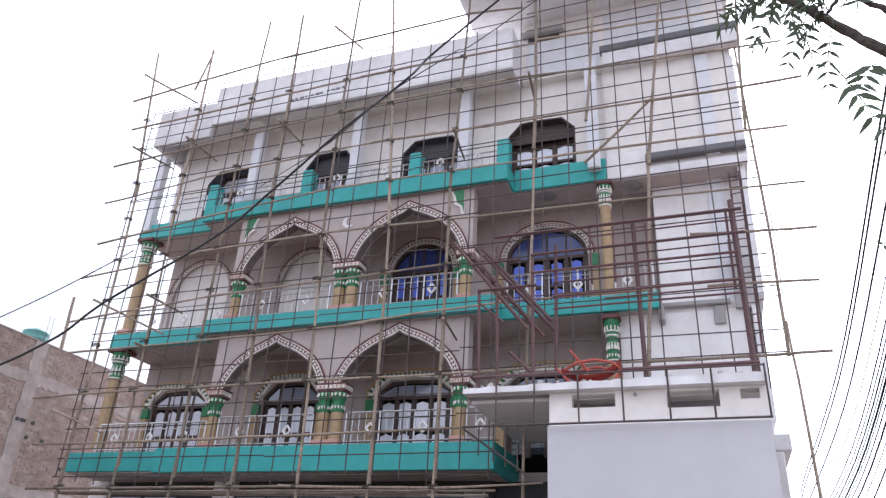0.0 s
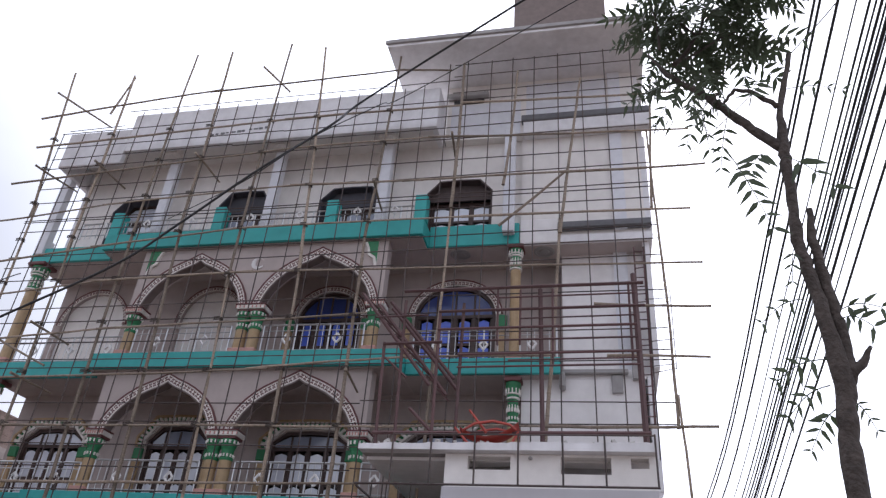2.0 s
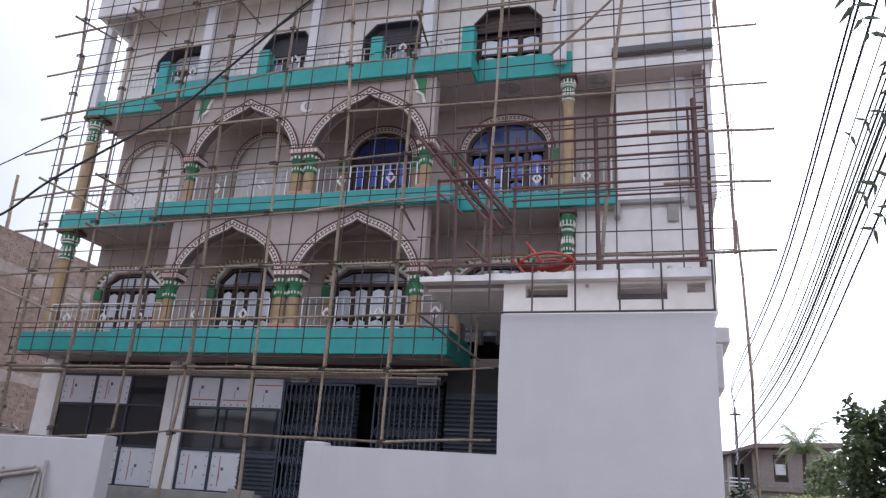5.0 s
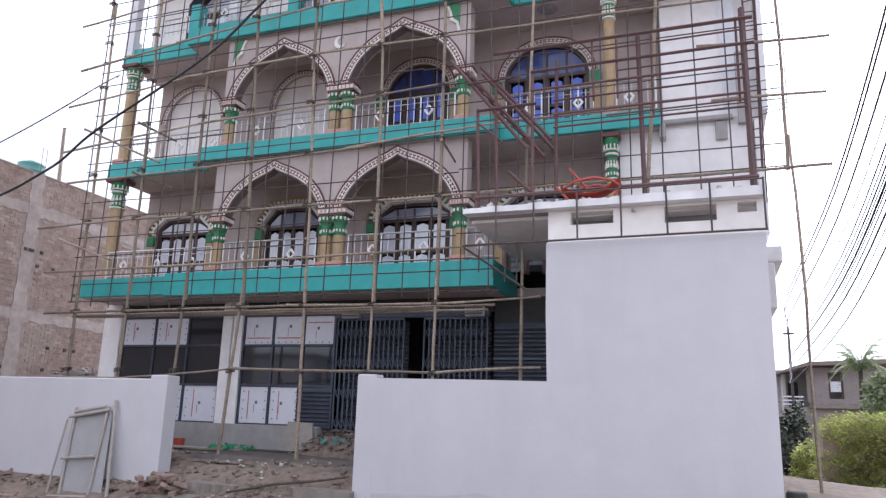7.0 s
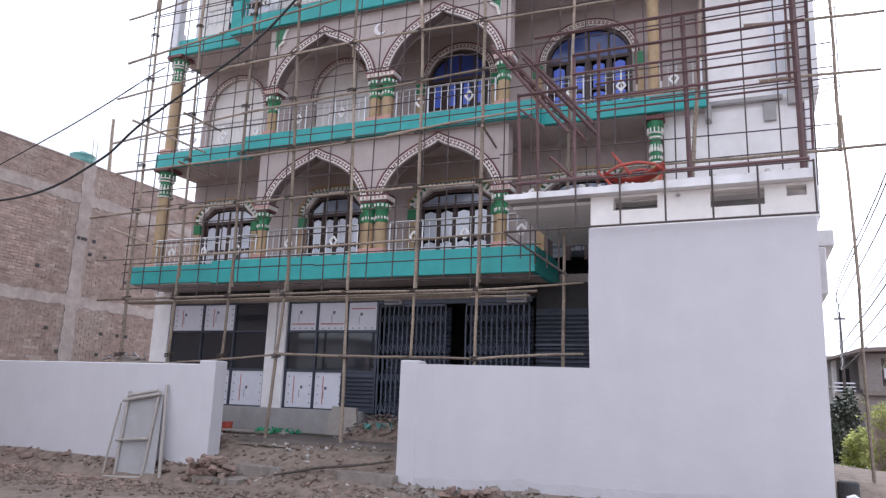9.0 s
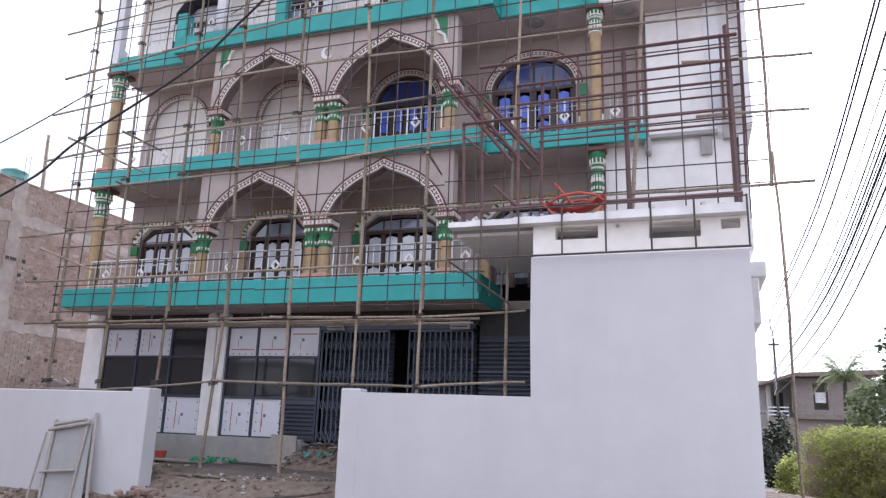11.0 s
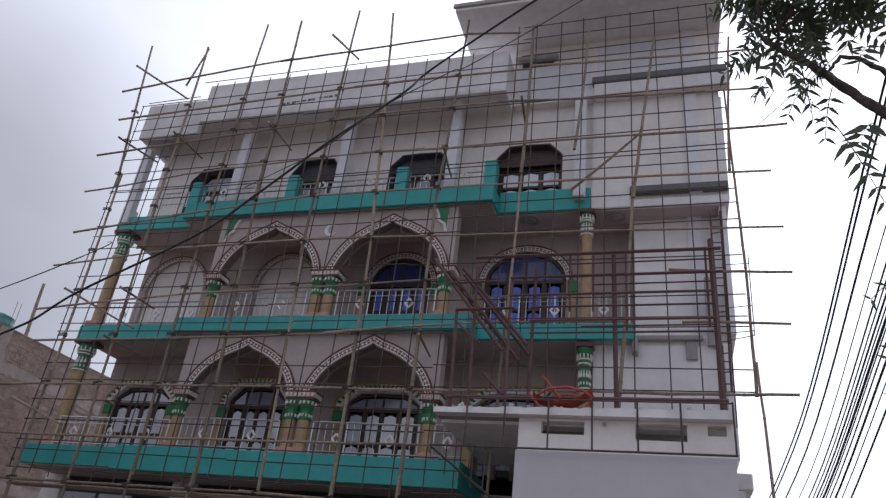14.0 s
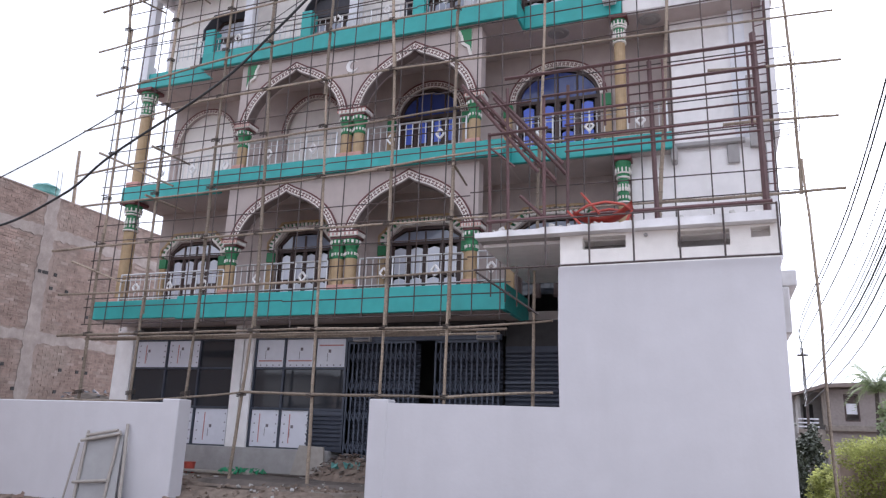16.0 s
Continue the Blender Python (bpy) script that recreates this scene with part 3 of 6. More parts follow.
part("side_ledge", boxes((0.98, 1.16, 14.3, 20, 3.6, 4.44), bevel=0.02), "primer", B)
# white uprights of the top floor
for x in (-14.18, -10.96, -7.9, -4.95, -1.85):
    part("upright", boxes((x - 0.13, x + 0.13, 13.86, 14.08, 10.6, 13.6), bevel=0.01), "paleblue", B, "white painted concrete upright")
for x in (-10.93, -7.85, -4.95):
    part("beam_end", boxes((x - 0.19, x + 0.19, 13.5, 13.84, 13.38, 13.6), bevel=0.01), "trim", B)


part("slab_edge", boxes((-0.72, 0.62, 14.3, 14.42, 7.32, 7.42), bevel=0.02), "grey", B, "raw cement slab edge")
part("slab_stub", boxes((-0.76, -0.64, 14.15, 14.42, 6.98, 7.31), bevel=0.03), "grey", B, "broken cement stub")
part("slab_stub", boxes((0.28, 0.5, 14.36, 14.42, 6.92, 7.31), bevel=0.015), "grey", B, "broken cement stub")
# plain grey upright strip near the road-side corner
part("wall_pier", boxes((0.7, 0.93, 14.3, 14.42, 7.2, 8.7), bevel=0.01), "grey", B, "grey upright strip on the stairwell wall")
for x, y in ((-3.04, 14.5), (-1.08, 14.52)):
    bm = bmesh.new()
    lathe(bm, x, y, [(0.24, 10.4), (0.24, 10.385), (0.2, 10.375), (0.19, 10.39), (0.12, 10.39), (0.11, 10.37), (0.03, 10.36)], 20)
    part("soffit_rosette", bm, "grey", B, "cement rosette under the balcony")
part("corner_block", boxes((-14.42, -14.12, 13.96, 14.25, 10.3, 11.12), bevel=0.01), "primer", B)


# turned columns with green capitals
def column(x, y, z0, z1, r=0.125, cap=0.42):
    s = bmesh.new()
    lathe(s, x, y, [(r * 1.25, z0), (r * 1.25, z0 + 0.12), (r * 1.02, z0 + 0.16), (r * 1.02, z1 - cap)])
    c = part("column", s, "ochre", B, "ochre painted column with a green capital", smooth=False)
    c2 = bmesh.new()
    zc = z1 - cap
    lathe(c2, x, y, [(r * 1.06, zc), (r * 1.12, zc + 0.02), (r * 1.12, zc + 0.05), (r * 1.0, zc + 0.07), (r * 1.02, zc + cap * 0.5), (r * 1.35, zc + cap * 0.8), (r * 1.45, zc + cap * 0.85), (r * 1.45, z1)])
    part("capital", c2, "green", c, "green capital")
    c3 = bmesh.new()
    for k in range(12):
        a = 2 * math.pi * k / 12
        q = Vector((x + math.cos(a) * r * 1.42, y + math.sin(a) * r * 1.42, z1 - 0.05))
        box(c3, q.x - 0.018, q.x + 0.018, q.y - 0.018, q.y + 0.018, q.z - 0.035, q.z + 0.03)
        q = Vector((x + math.cos(a) * r * 1.1, y + math.sin(a) * r * 1.1, zc + 0.1))
        box(c3, q.x - 0.014, q.x + 0.014, q.y - 0.014, q.y + 0.014, q.z - 0.03, q.z + 0.03)
    if cap > 0.55:
        for k in range(12):
            a = 2 * math.pi * k / 12
            rr = r * 1.42
            q = Vector((x + math.cos(a) * rr, y + math.sin(a) * rr, z1 - cap * 0.3))
            box(c3, q.x - 0.012, q.x + 0.012, q.y - 0.012, q.y + 0.012, q.z - 0.06, q.z + 0.05)
            q = Vector((x + math.cos(a) * r * 1.06, y + math.sin(a) * r * 1.06, zc + cap * 0.3))
            box(c3, q.x - 0.02, q.x + 0.02, q.y - 0.02, q.y + 0.02, q.z - 0.06, q.z + 0.02)
            box(c3, q.x - 0.01, q.x + 0.01, q.y - 0.01, q.y + 0.01, q.z + 0.02, q.z + 0.09)
        for z in (zc - 0.03, zc + cap * 0.52, zc + cap * 0.62):
            ring = bmesh.new()
            lathe(ring, x, y, [(r * 1.02, z), (r * 1.3, z + 0.012), (r * 1.3, z + 0.04), (r * 1.02, z + 0.05)])
            part("ring_moulding", ring, "trim", c, "cream ring moulding")
        part("abacus", boxes((x - r * 1.7, x + r * 1.7, y - r * 1.7, y + r * 1.7, z1 - 0.09, z1), bevel=0.012), "maroon", c, "maroon square abacus")
    part("dentil_course", c3, "trim", c, kind="stuff")
    part("foot", boxes((x - r * 1.3, x + r * 1.3, y - r * 1.3, y + r * 1.3, z0, z0 + 0.13), bevel=0.01), "pink", c, "pink painted foot")


def corbel(x0, x1, z):
    c = part("corbel", boxes((x0, x1, YA - 0.08, YA + 0.3, z + 0.1, z + 0.2), bevel=0.008), "trim", B, "stepped cream and maroon corbel")
    part("moulding", boxes((x0 + 0.03, x1 - 0.03, YA - 0.05, YA + 0.28, z + 0.05, z + 0.1), (x0 - 0.02, x1 + 0.02, YA - 0.1, YA + 0.3, z + 0.2, z + 0.225)), "maroon", c)
    part("dentil_course", boxes(*[(x0 + (x1 - x0) * k / 7 - 0.012, x0 + (x1 - x0) * k / 7 + 0.012, YA - 0.1, YA - 0.08, z + 0.12, z + 0.18) for k in range(8)]), "pink", c, kind="stuff")


for z0, zs in ((4.57, 5.76), (7.61, 8.68)):
    for x in (-10.64, -7.81, -7.49, -4.72):
        column(x, YA + 0.06, z0, zs - 0.05, cap=0.42)
    corbel(-10.84, -10.44, zs - 0.07)
    corbel(-8.0, -7.3, zs - 0.07)
    corbel(-4.92, -4.5, zs - 0.07)
for z0, z1 in ((4.52, 7.2), (7.6, 10.38)):
    column(-14.1, 14.12, z0, z1, 0.15, 0.75)
column(-1.7, 14.3, 4.3, 7.2, 0.108, 0.95)
column(-1.7, 14.3, 7.6, 10.4, 0.112, 0.6)


# patterned bands round the arches
def arch_band(cx, half, spring, apex, y, width=0.15, n=56, parent=B):
    pts = arch_curve(cx, half, spring, apex, n)
    def off(d):
        out = []
        for i, p in enumerate(pts):
            a, b = pts[max(i - 1, 0)], pts[min(i + 1, len(pts) - 1)]
            t = Vector((b[0] - a[0], b[1] - a[1])).normalized()
            nrm = Vector((-t.y, t.x))
            out.append((p[0] + nrm.x * d, max(p[1] + nrm.y * d, spring)))
        return out
    def strip(d0, d1, y0, y1):
        bm = bmesh.new()
        A, C = off(d0), off(d1)
        ring = [[bm.verts.new((a[0], y0, a[1])), bm.verts.new((c[0], y0, c[1])), bm.verts.new((c[0], y1, c[1])), bm.verts.new((a[0], y1, a[1]))] for a, c in zip(A, C)]
        for r0, r1 in zip(ring, ring[1:]):
            for k in range(4):
                bm.faces.new((r0[k], r0[(k + 1) % 4], r1[(k + 1) % 4], r1[k]))
        bm.faces.new(ring[0])
        bm.faces.new(ring[-1][::-1])
        return bm
    band = part("arch_band", strip(0.0, width, y - 0.03, y), "trim", parent, "cream stucco arch band with dark leaf motifs")
    part("edging", strip(width, width + 0.035, y - 0.045, y), "maroon", band, "maroon edging")
    # strip under the arch, coloured dark to imitate the shaded intrados
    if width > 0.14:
        part("reveal", strip(-0.03, -0.002, y - 0.02, y + 0.22), "reveal", band, "arch reveal with shade painted into its colour")
    A = off(width * 0.5)
    bm = bmesh.new()
    seg = [(Vector(a), Vector(b)) for a, b in zip(A, A[1:])]
    run, nextd = 0.0, 0.05
    for a, b in seg:
        L = (b - a).length
        while nextd < run + L:
            c = a.lerp(b, (nextd - run) / L)
            t = (b - a).normalized()
            nrm = Vector((-t.y, t.x))
            for sgn, lean_ in ((1, 1), (-1, 1), (1, -1), (-1, -1)):
                q = c + nrm * sgn * width * 0.19 + t * lean_ * 0.018
                tip = (nrm * sgn * 0.9 + t * lean_ * 0.55).normalized() * width * 0.2
                wid = Vector((-tip.y, tip.x)).normalized() * 0.017
                vs = [bm.verts.new((v.x, y - 0.036, v.y)) for v in (q - tip, q + wid, q + tip, q - wid)]
                vb = [bm.verts.new((v.co.x, y - 0.03, v.co.z)) for v in vs]
                bm.faces.new(vs)
                for k in range(4):
                    bm.faces.new((vs[k], vb[k], vb[(k + 1) % 4], vs[(k + 1) % 4]))
            nextd += 0.095
        run += L
    part("motif_course", bm, "maroon", band, kind="stuff")


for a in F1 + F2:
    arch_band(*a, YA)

# crescent and brackets
bm = bmesh.new()
n = 14
o = [(-7.75 + 0.16 * math.cos(a), 9.93 + 0.16 * math.sin(a)) for a in [radians(40 + 280 * i / n) for i in range(n + 1)]]
i_ = [(-7.705 + 0.115 * math.cos(a), 9.945 + 0.115 * math.sin(a)) for a in [radians(40 + 280 * i / n) for i in range(n + 1)]]
prism(bm, o + i_[::-1], YA - 0.03, YA)
part("crescent", bm, "chalk", B, "white stucco crescent")
for x, s in ((-4.8, -1), (-10.65, 1)):
    bm = bmesh.new()
    prism(bm, [(x, 10.36), (x + s * 0.34, 10.36), (x + s * 0.26, 10.2), (x + s * 0.24, 10.02), (x + s * 0.1, 9.92), (x + s * 0.06, 9.74), (x, 9.72)], YA - 0.06, YA)
    br = part("bracket", bm, "trim", B, "green bracket with a scalloped white edge")
    bm = bmesh.new()
    prism(bm, [(x, 10.36), (x + s * 0.27, 10.36), (x + s * 0.2, 10.2), (x + s * 0.17, 10.05), (x + s * 0.04, 9.95), (x, 9.8)], YA - 0.075, YA - 0.06)
    part("panel", bm, "green", br)


# ---- windows ----
def window(cx, half, z0, spring, apex, y, pane, cols=4, lights=(0.55,), n=8, fan="darkpane", rays=True):
    """A wooden window that fills an arched opening: frame, mullions, and one pane for each light."""
    bm = bmesh.new()
    cur = arch_curve(cx, half, spring, apex, n)
    inner = arch_curve(cx, half - 0.07, spring, apex - 0.07, n)
    prism(bm, [(cx - half, z0)] + cur + [(cx + half, z0), (cx + half - 0.07, z0)] + inner[::-1] + [(cx - half + 0.07, z0)], y, y + 0.1)
    w = (2 * half - 0.14) / cols
    box(bm, cx - half + 0.07, cx + half - 0.07, y + 0.005, y + 0.095, spring - 0.04, spring + 0.04)
    for k in range(1, cols):
        x = cx - half + 0.07 + w * k
        box(bm, x - 0.035, x + 0.035, y + 0.01, y + 0.09, z0, spring - 0.04)
    for k in range(1, cols, 2 if rays else 1):
        x = cx - half + 0.07 + w * k
        box(bm, x - 0.02, x + 0.02, y + 0.01, y + 0.09, spring + 0.04, apex - 0.12)
    fan_bars = []
    for k in range(1, 6):
        a = math.pi * k / 6
        reach = 0.92 * min(half / max(abs(math.cos(a)), 1e-3), (apex - spring) / max(math.sin(a), 1e-3)) * (0.86 if k in (1, 2, 4, 5) else 1.0)
        if k != 3 and rays:
            fb = bmesh.new()
            fan_bars.append(fb)
            tube(fb, [(cx, y + 0.03, spring), (cx + reach * math.cos(a), y + 0.03, spring + reach * math.sin(a))], 0.022, 4)
    zs = [z0 + 0.02] + [z0 + (spring - z0) * f for f in lights] + [spring - 0.04]
    for z in zs[1:-1]:
        box(bm, cx - half + 0.07, cx + half - 0.07, y + 0.012, y + 0.088, z - 0.03, z + 0.03)
    win = part("window", bm, "frame", B, "dark wooden window with many small panes")
    for fb in fan_bars:
        part("fan_bar", fb, "frame", win)
    for k in range(cols):
        x = cx - half + 0.07 + w * k
        for za, zb in zip(zs, zs[1:]):
            b2 = bmesh.new()
            inset = 0.1 if pane == "bluepane" else 0.065
            x0, x1 = x + inset, x + w - inset
            zt = zb - 0.05
            prism(b2, [(x0, za + 0.05), (x0, zt - 0.05), ((x0 + x1) / 2, zt), (x1, zt - 0.05), (x1, za + 0.05)], y + 0.04, y + 0.052)
            part("pane", b2, pane, win)
        b3 = bmesh.new()
        box(b3, x + 0.0, x + 0.065, y + 0.03, y + 0.06, z0, spring - 0.05)
        box(b3, x + w - 0.065, x + w, y + 0.03, y + 0.06, z0, spring - 0.05)
        part("sash", b3, "frame", win)
    b4 = bmesh.new()
    c2 = arch_curve(cx, half - 0.1, spring + 0.05, apex - 0.1, n)
    prism(b4, [p for p in c2], y + 0.04, y + 0.05)
    part("fanlight", b4, fan, win)
    return win


def head_trim(cx, half, spring, apex, y):
    """A moulded band with green and cream dentils that follows the window's faceted head."""
    rows = []
    for d in (0.03, 0.08, 0.19, 0.24):
        rows.append(arch_curve(cx, half + d, spring, apex + d, 6))
    def strip(A, C, proud):
        bm = bmesh.new()
        ring = [[bm.verts.new(v) for v in ((a[0], y - proud, a[1]), (c[0], y - proud, c[1]), (c[0], y, c[1]), (a[0], y, a[1]))] for a, c in zip(A, C)]
        for r0, r1 in zip(ring, ring[1:]):
            for k in range(4):
                bm.faces.new((r0[k], r0[(k + 1) % 4], r1[(k + 1) % 4], r1[k]))
        bm.faces.new(ring[0])
        bm.faces.new(ring[-1][::-1])
        return bm
    t = part("window_head", strip(rows[0], rows[1], 0.08), "trim", B, "cream and green dentilled window head")
    part("moulding", strip(rows[2], rows[3], 0.1), "ochre", t)
    part("backing", strip(rows[1], rows[2], 0.03), "green", t)
    bm = bmesh.new()
    mid = [(Vector(a), Vector(b)) for a, b in zip(rows[1], rows[2])]
    for (a0, b0), (a1, b1) in zip(mid, mid[1:]):
        n = max(1, round((a1 - a0).length / 0.11))
        for k in range(n):
            f0, f1 = (k + 0.25) / n, (k + 0.75) / n
            q = [a0.lerp(a1, f0), b0.lerp(b1, f0), b0.lerp(b1, f1), a0.lerp(a1, f1)]
            f = [bm.verts.new((v.x, y - 0.075, v.y)) for v in q]
            g = [bm.verts.new((v.x, y - 0.03, v.y)) for v in q]
            bm.faces.new(f)
            for i in range(4):
                bm.faces.new((f[i], g[i], g[(i + 1) % 4], f[(i + 1) % 4]))
    part("dentil_course", bm, "trim", t, kind="stuff")


for cx, h, sp, ap in W1:
    window(cx, h, 4.6, sp, ap, YI + 0.06, "pane" if cx < -4 else "darkpane", 4, (0.45,), 6, "pane" if cx < -12 else "fanpane", rays=False)
    head_trim(cx, h, sp, ap, YI)
for cx, h, sp, ap in W2[2:]:
    window(cx, h, 7.62, sp, ap, YI + 0.06, "bluepane", 4, (0.55,), 12, "fanblue", rays=False)
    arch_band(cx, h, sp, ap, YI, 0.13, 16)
for cx, h, sp, ap in W2[:2]:
    bm = bmesh.new()
    prism(bm, [(cx - h, 7.5)] + arch_curve(cx, h, sp, ap, 16) + [(cx + h, 7.5)], YI + 0.1, YI + 0.14)
    part("niche_back", bm, "cream", B, "whitewashed blind arch")
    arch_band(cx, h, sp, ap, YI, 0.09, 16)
for k, (cx, h, sp, ap) in enumerate(W3):
    window(cx, h, 10.65, sp, ap, Y3 + 0.33, "pane" if k in (0, 3) else "fanpane", 3, (0.62,), 5, "pane" if k == 0 else "darkpane", rays=False)
    # lining coloured dark to imitate shade in the deep niche
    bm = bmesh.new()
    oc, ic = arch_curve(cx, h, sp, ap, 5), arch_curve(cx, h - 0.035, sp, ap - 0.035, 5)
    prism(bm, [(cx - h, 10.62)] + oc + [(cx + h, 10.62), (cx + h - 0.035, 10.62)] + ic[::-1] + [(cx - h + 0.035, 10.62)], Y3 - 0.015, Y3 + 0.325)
    part("niche_lining", bm, "brownshade" if k == 3 else "slateshade", B, "niche lining with the recess shade in its colour")
    if k == 0:
        continue
    # solid dark panel in place of the shadow under the niche head
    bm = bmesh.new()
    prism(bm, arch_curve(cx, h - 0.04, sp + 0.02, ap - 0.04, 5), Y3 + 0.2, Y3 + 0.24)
    part("head_panel", bm, "brownshade" if k == 3 else "slateshade", B, "dark panel standing for the shadowed window head")
for cx, h in ((-12.98, 0.95), (-9.65, 0.9), (-6.4, 1.05), (-3.3, 1.0)):
    for s in (-1, 1):
        x = cx + s * h
        p = part("pilaster", boxes((x - 0.09, x + 0.09, YI - 0.08, YI, 4.4, 5.7), bevel=0.01), "ochre", B, "ochre pilaster with a green cap")
        part("cap", boxes((x - 0.11, x + 0.11, YI - 0.1, YI, 5.7, 5.95), bevel=0.015), "green", p)
for cx, h in ((-6.4, 0.98), (-3.25, 1.14)):
    for s in (-1, 1):
        x = cx + s * h
        p = part("pilaster", boxes((x - 0.09, x + 0.09, YI - 0.08, YI, 7.5, 8.85), bevel=0.01), "ochre", B, "ochre pilaster with a green cap")
        part("cap", boxes((x - 0.11, x + 0.11, YI - 0.1, YI, 8.85, 9.15), bevel=0.015), "green", p)


# ---- railings ----
def railing(x0, x1, y, z0, h=0.7):
    bm = bmesh.new()
    tube(bm, [(x0, y, z0 + h), (x1, y, z0 + h)], 0.022, 6)
    r = part("railing", bm, "chrome", B, "polished steel balcony railing with diamond ornaments")
    for z, rad in ((z0 + 0.1, 0.014), (z0 + h - 0.14, 0.012)):
        b = bmesh.new()
        tube(b, [(x0, y, z), (x1, y, z)], rad, 6)
        part("lower_rail", b, "chrome", r)
    n = max(2, int((x1 - x0) / 0.15))
    for k in range(n + 1):
        x = x0 + (x1 - x0) * k / n
        b = bmesh.new()
        tube(b, [(x, y, z0), (x, y, z0 + h)], 0.02 if k % 5 == 0 else 0.009, 6)
        part("baluster", b, "chrome", r)
    m = max(1, round((x1 - x0) / 1.1))
    for k in range(m):
        x = x0 + (x1 - x0) * (k + 0.5) / m
        b = bmesh.new()
        for i in range(4):
            a0, a1 = i * math.pi / 2, (i + 1) * math.pi / 2
            tube(b, [(x + 0.09 * math.cos(a0), y - 0.02, z0 + 0.36 + 0.11 * math.sin(a0)), (x + 0.09 * math.cos(a1), y - 0.02, z0 + 0.36 + 0.11 * math.sin(a1))], 0.026, 5)
        part("diamond", b, "chalk", r, "white diamond ornament")


for z in (4.57, 7.61):
    railing(-10.45, -8.05, YA + 0.02, z)
    railing(-7.25, -4.9, YA + 0.02, z)
railing(-13.9, -10.85, 13.85, 4.52)
railing(-13.9, -10.85, 14.15, 7.6)
railing(-4.55, -3.97, 13.72, 4.57)
railing(-3.9, -0.8, 14.25, 7.6, 0.72)
railing(-12.9, -9.2, 13.68, 10.85, 0.45)
railing(-8.85, -6.25, 13.68, 10.85, 0.45)
railing(-5.9, -4.05, 13.68, 10.85, 0.45)

# ---- ground floor shop front ----
part("shop_pillar", boxes((-14.6, -14.05, 14.7, 15.1, 0.4, 4.05), bevel=0.01), "chalk", B)
part("shop_pillar", boxes((-10.98, -10.72, 14.72, 15.1, 1.2, 4.05), (-10.68, -10.42, 14.72, 15.1, 1.2, 4.05), bevel=0.01), "chalk", B)
part("plinth", boxes((-14.05, -8.2, 14.66, 15.3, 0.3, 1.22), bevel=0.015), "grey", B, "rough cement plinth")
part("entry_floor", boxes((-8.2, 0.8, 14.66, 17, 0.3, 1.0)), "grey", B)
# lintel coloured near-black in place of shade behind the shop front
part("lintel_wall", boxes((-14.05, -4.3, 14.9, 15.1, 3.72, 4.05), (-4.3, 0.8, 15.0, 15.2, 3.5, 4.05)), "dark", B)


def shop_window(x0, x1, cols, filmed_top, filmed_low):
    zs = [1.22, 2.1, 3.02, 3.72]
    w = (x1 - x0) / cols
    gx = sorted({v for k in range(cols + 1) for v in (x0 + w * k - 0.025, x0 + w * k + 0.025)})
    gz = sorted({v for z in zs for v in (z - 0.025, z + 0.025)})
    bm = pierced(gx, gz, [(gx[2 * i + 1], gx[2 * i + 2], gz[2 * j + 1], gz[2 * j + 2]) for i in range(cols) for j in range(3)], 14.78, 14.88)
    win = part("shop_window", bm, "shopframe", B, "dark metal shop window with protective film on some panes")
    for k in range(cols):
        for j in range(3):
            a, b = x0 + w * k + 0.03, x0 + w * (k + 1) - 0.03
            film = (j == 2 and k in filmed_top) or (j == 0 and k in filmed_low)
            p = part("pane", boxes((a, b, 14.82, 14.832, zs[j] + 0.03, zs[j + 1] - 0.03)), "film" if film else "darkpane", win, "pane under white protective film" if film else "")
            if film:
                pr = random.Random(int(k * 7 + j + x0 * 10))
                vert = j == 0 or x0 < -11.5
                b2 = bmesh.new()
                if vert:
                    xm = a + (b - a) * 0.3
                    box(b2, xm - 0.012, xm + 0.012, 14.815, 14.82, zs[j] + 0.12, zs[j + 1] - 0.12)
                else:
                    zm = zs[j] + (zs[j + 1] - zs[j]) * (0.25 if k != 2 else 0.75)
                    box(b2, a + 0.06, b - 0.06, 14.815, 14.82, zm - 0.014, zm + 0.014)
                part("red_bar", b2, "redprint", win)
                b3 = bmesh.new()
                for q in range(4):
                    if vert:
                        zc = zs[j] + 0.14 + q * (zs[j + 1] - zs[j] - 0.28) / 3
                        box(b3, b - 0.09, b - 0.063, 14.815, 14.82, zc - 0.014, zc + 0.014)
                        box(b3, a + 0.075, a + 0.102, 14.815, 14.82, zc - 0.014, zc + 0.014)
                    else:
                        xc = a + 0.12 + q * (b - a - 0.24) / 3
                        box(b3, xc - 0.014, xc + 0.014, 14.815, 14.82, zs[j] + 0.06, zs[j] + 0.088)
                xc, zc = a + (b - a) * pr.uniform(0.35, 0.6), zs[j] + pr.uniform(0.35, 0.5)
                box(b3, xc - 0.032, xc + 0.032, 14.815, 14.82, zc - 0.02, zc + 0.05)
                box(b3, xc - 0.06, xc - 0.05, 14.815, 14.82, zc - 0.22, zc - 0.03)
                part("print_mark", b3, "darkprint", win, kind="stuff")


shop_window(-14.02, -11.0, 3, (0, 1), (0, 1, 2))
shop_window(-10.4, -7.98, 3, (0, 1, 2), (0, 1))


